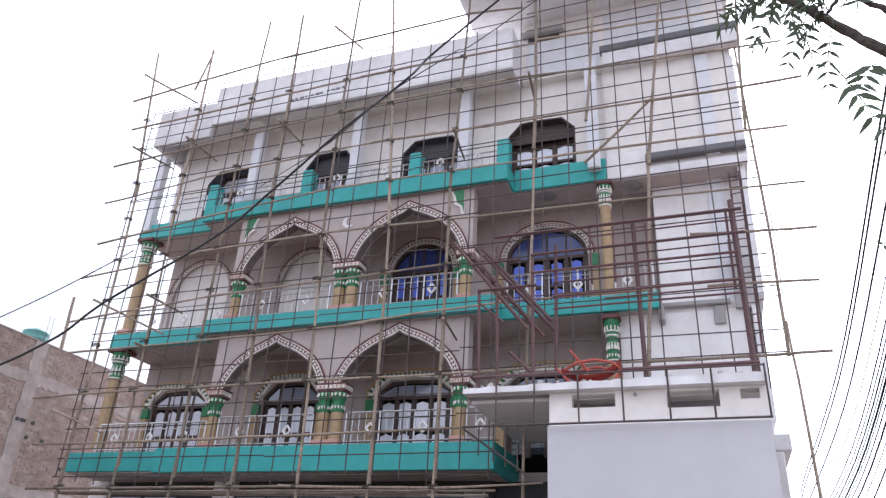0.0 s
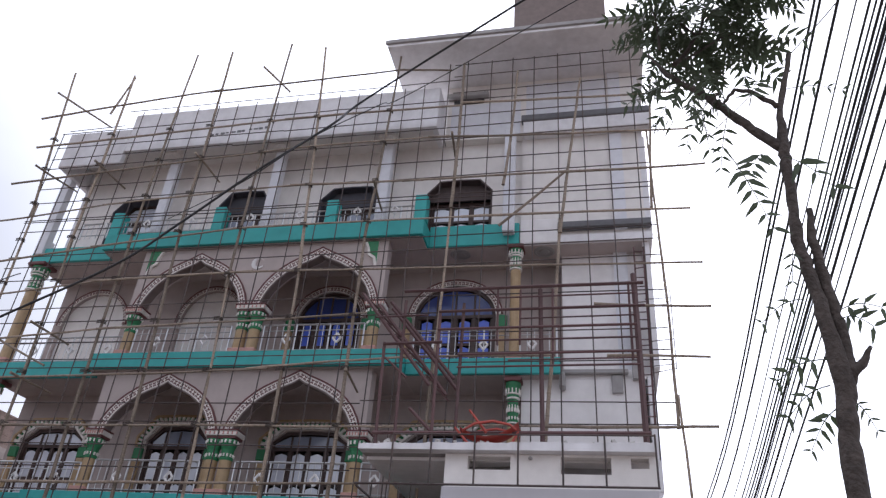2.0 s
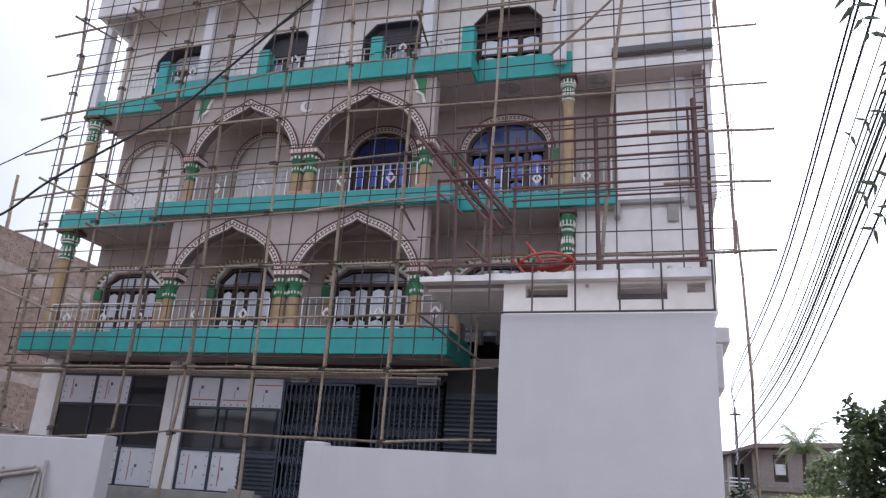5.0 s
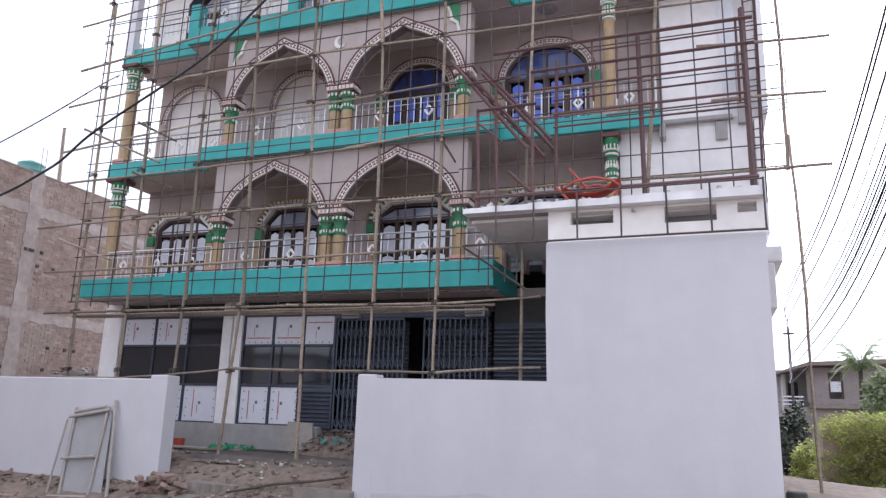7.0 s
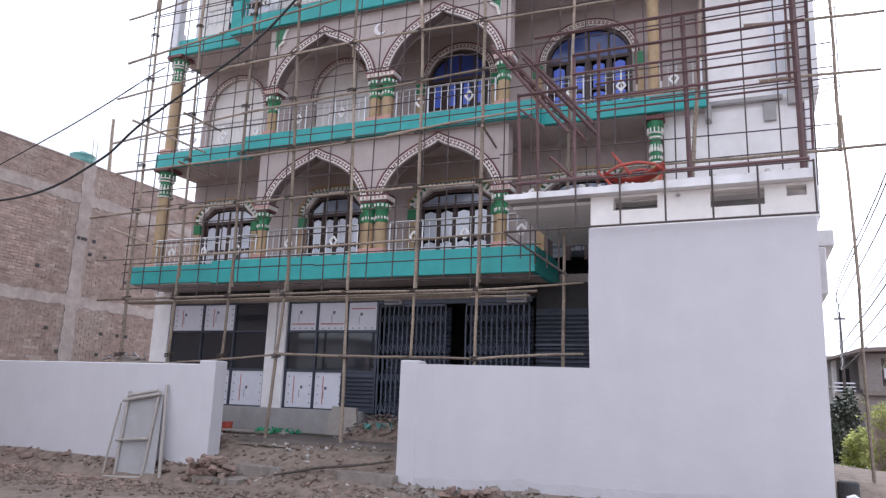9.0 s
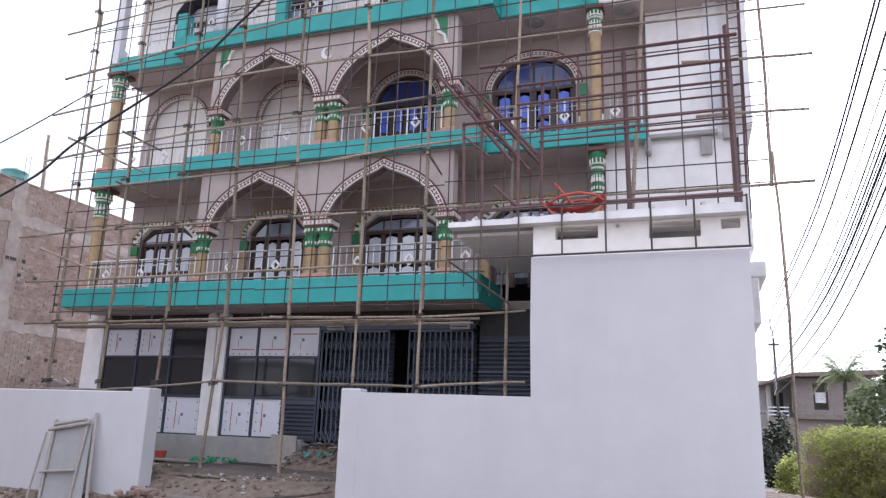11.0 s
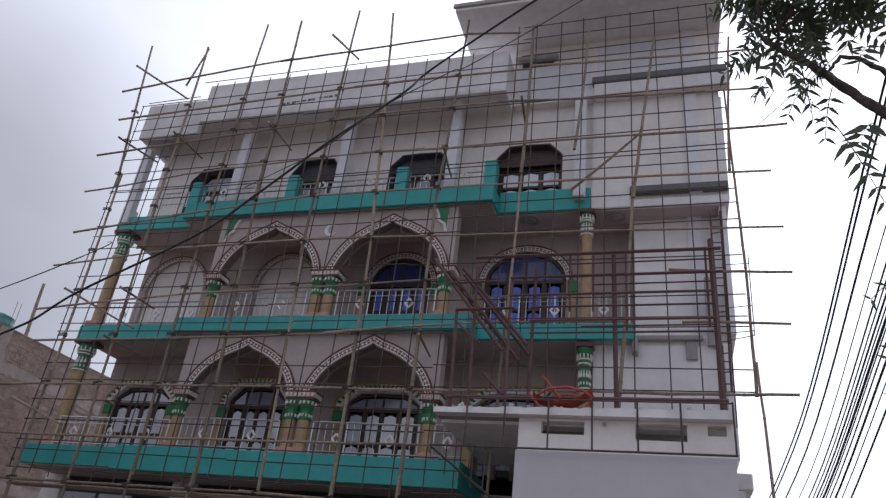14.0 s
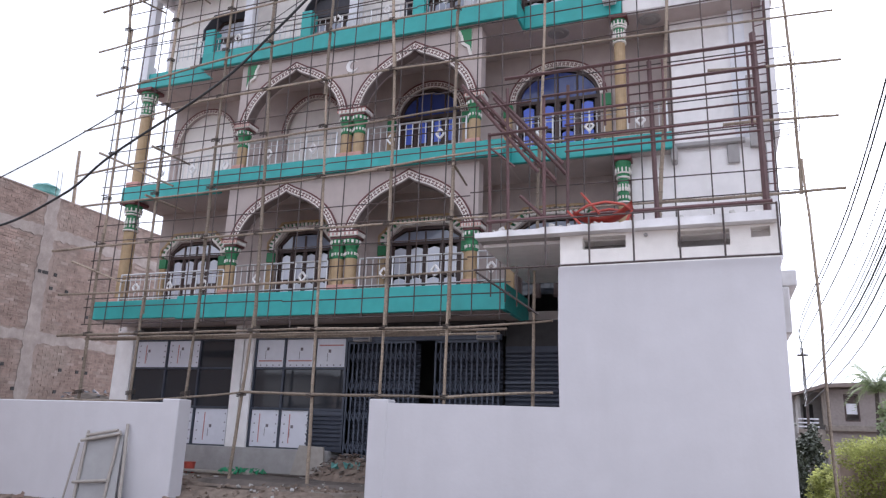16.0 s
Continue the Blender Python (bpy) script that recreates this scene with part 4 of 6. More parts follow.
def shutter(x0, x1, z0, z1, y):
    bm = bmesh.new()
    n = int((z1 - z0) / 0.09)
    prof = []
    for k in range(n):
        z = z0 + k * 0.09
        prof += [(0.0, z), (-0.03, z + 0.03), (-0.03, z + 0.06)]
    prof.append((0.0, z1))
    a = [bm.verts.new((x0, y + d, z)) for d, z in prof]
    b = [bm.verts.new((x1, y + d, z)) for d, z in prof]
    for i in range(len(prof) - 1):
        bm.faces.new((a[i], b[i], b[i + 1], a[i + 1]))
    part("rolling_shutter", bm, "shutter", B, "grey steel rolling shutter")


shutter(-8.85, -7.98, 1.22, 2.08, 14.8)
shutter(-4.3, -2.0, 1.0, 3.5, 15.0)
shutter(-7.92, -6.3, 1.0, 3.6, 15.15)
shutter(-5.82, -4.4, 1.0, 3.6, 15.15)
part("shutter_rail", boxes((-4.3, -2.0, 14.93, 14.96, 2.72, 2.76)), "iron", B)


def folding_gate(x0, x1, z0, z1, y):
    g = part("folding_gate", boxes((x0, x1, y - 0.03, y + 0.03, z1 - 0.05, z1)), "iron", B, "grey folding lattice gate, half open")
    part("bottom_rail", boxes((x0, x1, y - 0.03, y + 0.03, z0, z0 + 0.04)), "iron", g)
    n = int((x1 - x0) / 0.11)
    for k in range(n + 1):
        x = x0 + (x1 - x0) * k / n
        part("gate_bar", boxes((x - 0.016, x + 0.016, y - 0.02, y + 0.02, z0 + 0.04, z1 - 0.05)), "iron", g)
    bm = bmesh.new()
    w = (x1 - x0) / n
    for band in range(4):
        zc = z0 + 0.3 + band * (z1 - z0 - 0.5) / 3.2
        for k in range(n):
            x = x0 + w * k
            for s in (1, -1):
                tube(bm, [(x, y - 0.03, zc - 0.14 * s), (x + w, y - 0.03, zc + 0.14 * s)], 0.011, 4)
    part("lattice", bm, "iron", g, kind="stuff")


folding_gate(-7.92, -6.3, 1.02, 3.62, 14.82)
folding_gate(-5.82, -4.4, 1.02, 3.62, 14.82)
part("gate_lintel", boxes((-7.95, -4.35, 14.75, 14.9, 3.62, 3.74), bevel=0.01), "iron", B)
for x in (-7.75, -4.85):
    bx = part("shutter_box", boxes((x, x + 0.42, 14.62, 14.75, 3.6, 3.82), bevel=0.015), "grey", B, "louvred grey metal box")
    part("louvre", boxes(*[(x + 0.03, x + 0.39, 14.6, 14.62, 3.64 + 0.06 * k, 3.67 + 0.06 * k) for k in range(3)]), "iron", bx)

# ---- annex over the boundary wall ----
holes = [(-2.08, -1.39, 4.65, 4.86), (-0.6, 0.17, 4.6, 4.86), (0.47, 0.74, 4.7, 4.86)]
gx = sorted({-2.45, 0.84, *[h[0] for h in holes], *[h[1] for h in holes]})
gz = sorted({4.36, 4.9, *[h[2] for h in holes], *[h[3] for h in holes]})
bm = pierced(gx, gz, holes, YW + 0.06, YW + 0.26)
part("annex_wall", bm, "cream", B)
part("annex_inside", boxes((-2.4, 0.8, YW + 0.62, YW + 0.7, 4.36, 4.84)), "grey", B)
part("annex_soffit", boxes((-3.85, 0.83, YW + 0.28, 15.0, 4.84, 4.895)), "chalk", B)
part("annex_return", boxes((-2.45, -2.25, YW + 0.27, 14.4, 3.9, 4.83)), "cream", B)
bm = bmesh.new()
rr = random.Random(4)
n = 60
x0, x1 = -3.88, 0.85
top = [(x0 + (x1 - x0) * i / n, 5.0 + 0.05 * (i / n) + rr.uniform(-0.012, 0.014)) for i in range(n + 1)]
prism(bm, [(x0, 4.905)] + top + [(x1, 4.905)], YW - 0.14, YW + 0.1)
part("ledge_edge", bm, "primer", B, "ragged cast edge of the ledge")
part("annex_ledge", boxes((-3.88, 0.85, YW + 0.1, 14.4, 4.9, 5.0)), "grey", B)
part("camera_dome", boxes((-1.1, -1.04, YW - 0.02, YW + 0.05, 4.8, 4.85), bevel=0.015), "grey", B)


# ---- scaffold ----
SC = thing("bamboo_scaffold", "weathered bamboo scaffold lashed in front of the facade", "scaffold")
rs = random.Random(7)
YS = 12.8
UPRIGHTS = [[(-14.33, 16.03), (-13.72, 11.05), (-13.6, 5.65), (-13.56, 0.6)],
            [(-12.3, 15.67), (-12.27, 9.92), (-12.12, 4.05), (-12.1, 0.6)],
            [(-10.51, 16.23), (-10.65, 9.96), (-10.6, 3.8), (-10.7, 0.6)],
            [(-9.45, 16.19), (-9.43, 10.32), (-9.13, 3.7), (-9.36, 0.6)],
            [(-7.71, 16.27), (-7.86, 8.78), (-7.65, 3.6), (-7.57, 0.6)],
            [(-6.7, 15.98), (-6.22, 9.16), (-6.13, 3.6), (-6.17, 0.6)],
            [(-4.56, 15.35), (-4.83, 9.92), (-4.82, 3.75), (-4.84, 0.6)],
            [(-2.89, 14.87), (-2.95, 10.56), (-3.07, 6.75), (-3.1, 5.05)],
            [(-3.16, 4.6), (-3.19, 0.6)],
            [(-1.56, 14.48), (-1.82, 11.1)],
            [(-0.1, 14.05), (-0.62, 9.79), (-0.96, 5.1)],
            [(1.46, 13.8), (1.23, 10.3)],
            [(1.27, 12.3), (1.35, 8.12), (1.34, 5.7)],
            [(1.38, 6.3), (1.45, 3.44), (1.46, 0.0)]]
for u in UPRIGHTS:
    k = 0
    for (xa, za), (xb, zb) in zip(u, u[1:]):
        d = 0.035 * (k % 2)
        r = 0.034 if xa < 1 else 0.026
        over = 0.35 if k else 0.0
        part("upright_pole", bar((xb, YS + d, zb), (xa, YS + d, za + over), r * rs.uniform(0.85, 1.1), 7, 0.03, True, rs), "bamboo", SC)
        k += 1
LEDGERS = [[(-14.69, 14.29), (-9.49, 14.74)], [(-9.7, 14.7), (-4.56, 14.83), (-3.34, 14.64)],
           [(-14.42, 13.26), (-7.34, 13.5), (-3.03, 13.45)], [(-2.85, 13.54), (1.83, 13.31)],
           [(-14.68, 12.07), (-6.93, 12.55), (-3.26, 12.55)], [(-3.6, 12.56), (-0.34, 12.34), (1.98, 12.23)],
           [(-14.61, 10.89), (-11.69, 11.2), (-6.81, 11.42), (-3.77, 11.32)], [(-4.1, 11.33), (-0.6, 11.3), (2.22, 11.27)],
           [(-14.45, 9.65), (-11.58, 9.98), (-7.56, 10.32)], [(-8.0, 10.29), (-2.7, 10.27), (1.82, 10.18)],
           [(-14.66, 8.71), (-11.22, 9.04), (-7.41, 9.14)], [(-7.8, 9.13), (-2.85, 9.03), (1.92, 8.92)],
           [(-14.68, 7.52), (-10.66, 7.83), (-6.71, 7.94), (-4.67, 8.04)], [(0.0, 8.1), (1.96, 7.98)],
           [(-14.35, 6.71), (-10.76, 6.75), (-6.59, 6.86)], [(-6.9, 6.86), (-3.72, 7.06), (-0.89, 7.05)], [(0.2, 7.03), (1.84, 6.98)],
           [(-15.05, 5.63), (-12.05, 5.68), (-6.97, 5.71)], [(-7.3, 5.7), (-3.64, 5.69)], [(-3.9, 5.69), (-0.99, 5.71), (1.83, 5.72)],
           [(-14.62, 4.55), (-11.97, 4.54), (-6.35, 4.61), (-3.67, 4.68)],
           [(-14.44, 3.58), (-7.45, 3.62)], [(-8.0, 3.62), (-4.77, 3.58), (-2.96, 3.66)],
           [(-14.0, 2.14), (-11.8, 2.14), (-9.25, 2.35), (-7.75, 2.33)], [(-8.2, 2.33), (-4.74, 2.31), (-2.96, 2.41)]]
for l in LEDGERS:
    for (xa, za), (xb, zb) in zip(l, l[1:]):
        part("ledger_pole", bar((xa, YS - 0.065, za), (xb + 0.15, YS - 0.065, zb), 0.025 * rs.uniform(0.85, 1.15), 7, 0.02, True, rs), "bamboo", SC)
# putlogs back to the wall, braces and the working platform
for u in UPRIGHTS[:8]:
    for z in (3.62, 6.8, 8.0, 10.2, 11.3, 12.5):
        if rs.random() < 0.22:
            part("putlog", bar((u[0][0] * 0.5 + u[-1][0] * 0.5, YS - 0.3, z - 0.06), (u[-1][0], 13.7 if z > 4.5 else 14.6, z - 0.08), 0.026, 6, 0.01, True, rs), "bamboo", SC)
for a, b in (((-14.5, 12.7, 15.2), (-12.5, 12.9, 13.9)), ((-8.3, 12.7, 15.4), (-7.5, 12.9, 14.6)), ((-13.9, 12.6, 8.0), (-11.9, 13.0, 7.1)), ((-14.2, 12.6, 5.3), (-12.9, 12.9, 4.8)),
             ((-1.9, 12.9, 10.1), (-0.45, 12.75, 11.35)), ((-12.6, 12.8, 14.3), (-12.25, 12.8, 15.6))):
    part("brace", bar(a, b, 0.028, 6, 0.01, True, rs), "bamboo", SC)
for k in range(4):
    part("platform_pole", bar((-13.8, 12.95 + 0.18 * k, 3.52 + 0.02 * k), (-4.2 + rs.uniform(-1, 0.6), 12.95 + 0.18 * k, 3.56), 0.03, 6, 0.02, True, rs), "bamboo", SC)
for z in (3.6, 2.3, 5.7, 6.85, 8.0, 9.1, 10.3, 11.4, 12.5, 13.5):
    bm = bmesh.new()
    for u in UPRIGHTS[:7]:
        for (xa, za), (xb, zb) in zip(u, u[1:]):
            if zb <= z <= za:
                x = xb + (xa - xb) * (z - zb) / (za - zb)
                for q in range(3):
                    tube(bm, [(x - 0.06, YS - 0.1, z - 0.04 + 0.03 * q), (x + 0.06, YS - 0.08, z - 0.02 + 0.03 * q), (x + 0.05, YS + 0.06, z + 0.03 * q)], 0.012, 4)
    part("rope_lashing", bm, "bark", SC, kind="stuff")

# thin welded bars in front of the whole facade
RB = thing("steel_bar_grid", "thin rusty steel bars welded into an open grid", "steel frame")
x = -14.15
k = 0
while x < 1.35:
    z0 = 3.72 if x < -3.9 else 5.2
    z1 = 14.6 if -12.3 < x < -3.6 else (14.06 if x <= -12.3 else 15.3)
    yb = 13.16 + 0.02 * (k % 2)
    if not (-1.7 < x < 1.4 and z1 < 15):
        part("upright_bar", bar((x + rs.uniform(-0.04, 0.04), yb, z0 + rs.uniform(-0.1, 0.25)), (x + rs.uniform(-0.06, 0.06), yb, z1), 0.0135, 5), "rebar", RB)
    x += 0.565 * rs.uniform(0.93, 1.07)
    k += 1
for z in (3.85, 4.28, 4.5, 5.0, 5.42, 5.9, 6.3, 7.1, 7.3, 7.72, 8.2, 8.6, 9.35, 9.75, 10.05, 10.75, 11.05, 11.15, 11.7, 12.15, 12.8, 13.15, 13.5, 14.0):
    xa = -14.2 if z < 14.1 else -12.4
    xb = -3.7 if z < 5.5 else 1.35
    mid = rs.uniform(-9, -4)
    for a, b in ((xa, min(mid, xb)), (min(mid, xb), xb)):
        if b - a > 0.3:
            dz = rs.uniform(-0.04, 0.04)
            part("cross_bar", bar((a, 13.13, z + dz), (b, 13.13, z + rs.uniform(-0.04, 0.04)), 0.013, 5), "rebar", RB)
part("cross_bar", bar((-12.3, 13.13, 14.64), (-3.0, 13.13, 14.68), 0.012, 5), "rebar", RB)
part("cross_bar", bar((-14.0, 13.13, 14.1), (-12.3, 13.13, 14.14), 0.012, 5), "rebar", RB)
for z in (14.25, 14.8, 15.2):
    part("cross_bar", bar((-3.2, 13.13, z), (1.4, 13.13, z + 0.02), 0.012, 5), "rebar", RB)

# narrow ladder of bars at the road-side corner, and a loose hoop of rod beyond it
for x0, z0, x1, z1, r in ((1.03, 9.6, 0.98, 5.9, 0.022), (0.84, 9.6, 0.82, 5.6, 0.018), (1.46, 8.6, 1.44, 6.95, 0.009)):
    part("upright_bar", bar((x0, 13.2, z0), (x1, 13.2, z1), r, 5), "rust" if r > 0.01 else "rebar", RB)
for k in range(19):
    z = 6.05 + 0.19 * k + rs.uniform(-0.04, 0.04)
    part("rung", bar((0.82, 13.18, z), (1.01, 13.18, z + rs.uniform(-0.01, 0.03)), 0.012, 5), "rust", RB)
for z, dz in ((8.4, 0.02), (7.5, 0.05), (7.0, 0.05), (6.86, 0.1)):
    part("cross_bar", bar((0.98, 13.2, z), (1.45, 13.2, z + dz), 0.009, 5), "rebar", RB)

# red-brown stair frame on the ledge
ST = thing("steel_stair_frame", "red oxide steel stair frame standing on the ledge", "steel frame")


def flat_bar(p, q, w=0.03):
    bm = bmesh.new()
    tube(bm, [p, q], w, 4)
    return bm


YT = 11.9
for (xa, za), (xb, zb), w in (((-3.79, 7.0), (-3.74, 5.05), 0.03), ((-3.46, 7.85), (-3.41, 5.05), 0.03), ((-2.78, 7.6), (-2.77, 5.05), 0.03), ((-2.34, 7.75), (-2.37, 5.05), 0.03),
                              ((-0.94, 8.0), (-0.9, 5.05), 0.04), ((0.72, 8.25), (0.74, 5.05), 0.05), ((-1.72, 8.05), (-1.7, 6.9), 0.02), ((-1.3, 8.0), (-1.3, 6.9), 0.02), ((-0.72, 8.0), (-0.72, 6.5), 0.02), ((0.62, 8.1), (0.62, 6.6), 0.02)):
    part("post", flat_bar((xa, YT, za), (xb, YT, zb), w), "rust", ST)
for z, xa, xb, w in ((8.03, -3.5, 0.88, 0.036), (7.83, -1.7, 0.75, 0.018), (7.58, -2.8, 0.88, 0.03), (7.4, -1.3, 0.7, 0.016), (7.22, -2.8, 0.72, 0.026), (6.98, -2.4, 0.72, 0.02), (6.72, -2.4, 0.75, 0.024), (6.6, -1.5, 0.7, 0.016), (6.48, -2.4, 0.75, 0.02), (5.3, -3.8, 0.82, 0.034), (6.95, -3.8, -2.7, 0.03), (7.5, -4.0, -3.0, 0.02)):
    part("rail", flat_bar((xa, YT - 0.03, z), (xb, YT - 0.03, z + 0.02), w), "rust", ST)
for a, b, dy in (((-4.34, 8.04), (-2.88, 6.16), 0), ((-3.75, 7.83), (-2.44, 6.27), 0), ((-4.2, 8.1), (-2.7, 6.2), 0.6), ((-3.9, 8.0), (-2.5, 6.3), 0.6)):
    part("stringer", flat_bar((a[0], YT + dy, a[1]), (b[0], YT + dy, b[1]), 0.034), "rust", ST)
for k in range(8):
    s = k / 7
    part("tread", flat_bar((-4.2 + 1.45 * s, YT, 7.9 - 1.8 * s), (-4.1 + 1.45 * s, YT + 0.62, 7.9 - 1.8 * s), 0.022), "rust", ST)
part("brace", flat_bar((-3.75, YT, 6.7), (-3.3, YT, 6.3), 0.02), "rust", ST)
part("brace", flat_bar((-3.2, YT, 5.75), (-2.8, YT, 5.35), 0.03), "rust", ST)

# ladder-like iron frame hung before the annex
AF = thing("iron_guard_frame", "black iron guard frame fixed along the ledge", "steel frame")
YG = 11.42
part("rail", flat_bar((-3.86, YG, 4.34), (0.86, YG, 4.36), 0.018), "rebar", AF)
part("rail", flat_bar((-3.3, YG, 5.14), (0.82, YG, 5.14), 0.014), "rebar", AF)
for x in (-3.28, -2.64, -1.93, -1.24, -0.55, 0.09, 0.84):
    part("post", flat_bar((x, YG, 4.36), (x - 0.005, YG, 5.16), 0.015), "rebar", AF)
part("brace", flat_bar((-3.86, YG + 0.1, 4.33), (-2.79, YG + 0.1, 3.58), 0.018), "rebar", AF)
for x in (-3.6, -3.35, -3.15, -2.95):
    part("post", flat_bar((x, YG + 0.12, 4.4), (x, YG + 0.12, 3.9 + (x + 3.6) * -0.4), 0.012), "rebar", AF)

# red plastic chair thrown on the ledge, and debris
CH = thing("broken_chair", "broken red plastic chair lying upside down on the ledge", "chair")
bm = bmesh.new()
rows = []
for i in range(13):
    u = i / 12
    x = -2.26 + 0.98 * u
    dip = 0.2 * (2 * u - 0.9) ** 2
    rows.append([bm.verts.new((x, 11.72 + 0.42 * v / 6, 5.14 + dip + 0.07 * (v / 3 - 1) ** 2)) for v in range(7)])
for a, b in zip(rows, rows[1:]):
    for k in range(6):
        bm.faces.new((a[k], b[k], b[k + 1], a[k + 1]))
bmesh.ops.solidify(bm, geom=bm.faces[:], thickness=0.02)
part("seat", bm, "tarp", CH, smooth=True)
for y in (11.72, 12.14):
    bm = bmesh.new()
    tube(bm, [(-2.2, y, 5.3), (-2.0, y, 5.42), (-1.7, y, 5.46), (-1.42, y, 5.4), (-1.3, y, 5.3)], [0.02, 0.024, 0.024, 0.022, 0.018], 7)
    part("armrest", bm, "tarp", CH, smooth=True)
for a, b in (((-2.12, 11.8, 5.68), (-1.82, 11.85, 5.3)), ((-2.34, 11.74, 5.36), (-2.08, 11.78, 5.06)), ((-1.34, 12.1, 5.32), (-1.28, 12.12, 5.05)), ((-1.28, 11.76, 5.3), (-1.42, 11.8, 5.06))):
    bm = bmesh.new()
    tube(bm, [a, b], [0.018, 0.026], 6)
    part("leg", bm, "tarp", CH)
rd = random.Random(12)


def chunk(rnd, c, s, squash=0.6):
    bm = bmesh.new()
    vs = bmesh.ops.create_cube(bm, size=1.0)["verts"]
    rot = Euler((rnd.uniform(-0.5, 0.5), rnd.uniform(-0.5, 0.5), rnd.uniform(0, 3.1))).to_matrix()
    for v in vs:
        v.co = rot @ Vector((v.co.x * s * rnd.uniform(0.8, 1.2), v.co.y * s * 0.6 * rnd.uniform(0.8, 1.2), v.co.z * s * squash * rnd.uniform(0.7, 1.2))) + Vector(c)
    return bm


bm = bmesh.new()
for k in range(80):
    x = rd.uniform(-3.8, 0.7)
    b2 = chunk(rd, (x, rd.uniform(11.5, 12.3), 5.03 + rd.uniform(0, 0.04)), rd.uniform(0.03, 0.1))
    me = bpy.data.meshes.new("tmp")
    b2.to_mesh(me)
    b2.free()
    bm.from_mesh(me)
    bpy.data.meshes.remove(me)
solid("cement_debris", bm, "litter", "broken cement and plaster debris along the ledge", "debris", kind="stuff")


# ---- young neem tree by the camera ----
TR = thing("neem_tree", "young pruned neem tree with a dark trunk and sparse leaves", "tree")


def wobbly(pts, radii, rnd, sub=5, amp=0.012):
    P, Rr = [], []
    for (a, b, ra, rb) in zip(pts, pts[1:], radii, radii[1:]):
        for k in range(sub):
            s = k / sub
            P.append(Vector(a).lerp(Vector(b), s) + Vector((rnd.uniform(-amp, amp), rnd.uniform(-amp, amp), 0)))
            Rr.append((ra + (rb - ra) * s) * rnd.uniform(0.9, 1.12))
    P.append(Vector(pts[-1]))
    Rr.append(radii[-1])
    bm = bmesh.new()
    tube(bm, P, Rr, 10)
    return bm


rt = random.Random(21)
trunk = part("trunk", wobbly([(1.0, 3.25, -0.2), (0.99, 3.2, 1.5), (1.03, 3.2, 2.47), (1.05, 3.2, 2.65), (1.07, 3.2, 2.84), (1.045, 3.2, 3.12), (1.02, 3.2, 3.35), (1.0, 3.2, 3.5), (1.01, 3.2, 3.66), (1.03, 3.2, 3.95), (1.03, 3.2, 4.07), (1.055, 3.2, 4.31), (1.16, 3.2, 4.69)],
                              [0.052, 0.043, 0.04, 0.039, 0.039, 0.03, 0.028, 0.026, 0.026, 0.027, 0.028, 0.017, 0.014], rt, 4, 0.006), "bark", TR, smooth=True)
part("limb", wobbly([(1.09, 3.21, 2.8), (1.11, 3.22, 2.97), (1.1, 3.22, 3.12), (1.085, 3.21, 3.31), (1.07, 3.2, 3.5), (1.085, 3.2, 3.67)], [0.034, 0.028, 0.026, 0.024, 0.02, 0.014], rt, 4, 0.005), "bark", TR, smooth=True)
part("limb", wobbly([(1.1, 3.2, 2.84), (1.15, 3.2, 2.88), (1.2, 3.2, 2.96)], [0.026, 0.02, 0.008], rt, 3, 0.004), "bark", TR, smooth=True)
part("limb", wobbly([(1.03, 3.2, 4.04), (0.9, 3.2, 4.18), (0.78, 3.2, 4.34), (0.64, 3.2, 4.5), (0.52, 3.2, 4.61), (0.43, 3.22, 4.8)], [0.026, 0.024, 0.022, 0.018, 0.013, 0.006], rt, 4, 0.007), "bark", TR, smooth=True)
part("limb", wobbly([(1.05, 3.2, 4.32), (0.93, 3.2, 4.44), (0.85, 3.2, 4.46), (0.79, 3.2, 4.38)], [0.014, 0.012, 0.01, 0.008], rt, 4, 0.005), "bark", TR, smooth=True)


def leaf_mesh(seed, n=5, length=0.26, size=0.1):
    """A pinnate leaf along +x, hanging a little."""
    rnd = random.Random(seed)
    bm = bmesh.new()
    pts = [Vector((length * s, 0, -0.12 * length * s * s)) for s in (0, 0.25, 0.5, 0.75, 1)]
    tube(bm, pts, [0.0025, 0.002, 0.002, 0.0015, 0.001], 4)
    for k in range(n):
        s = 0.25 + 0.75 * k / (n - 1)
        base = Vector((length * s, 0, -0.12 * length * s * s))
        for side in ((-1, 1) if k < n - 1 else (-1, 1, 0)):
            L = size * rnd.uniform(0.75, 1.15)
            d = Vector((0.55 if side else 1.0, side * 1.0, -0.25 + rnd.uniform(-0.2, 0.15))).normalized()
            w = d.cross(Vector((rnd.uniform(-0.4, 0.4), rnd.uniform(-0.4, 0.4), 1))).normalized() * L * 0.15
            v = [bm.verts.new(base + d * L * a + w * b + Vector((0, 0, c * L))) for a, b, c in ((0, 0, 0), (0.3, 1, -0.02), (0.6, 0.75, -0.06), (1, 0.1, -0.16), (0.55, -0.7, -0.06), (0.25, -0.85, -0.02))]
            m = bm.verts.new(base + d * L * 0.45 + Vector((0, 0, -0.06 * L)))
            for i in range(6):
                bm.faces.new((m, v[i], v[(i + 1) % 6]))
    return finish("leaf", bm, "leaf")


LEAVES = [leaf_mesh(s, 4 + s % 3) for s in range(7)]
crown = part("crown", wobbly([(0.57, 3.2, 4.68), (0.72, 3.25, 4.95), (0.85, 3.2, 5.3)], [0.014, 0.01, 0.004], rt, 4), "bark", TR, "dense clump of small pointed leaves")
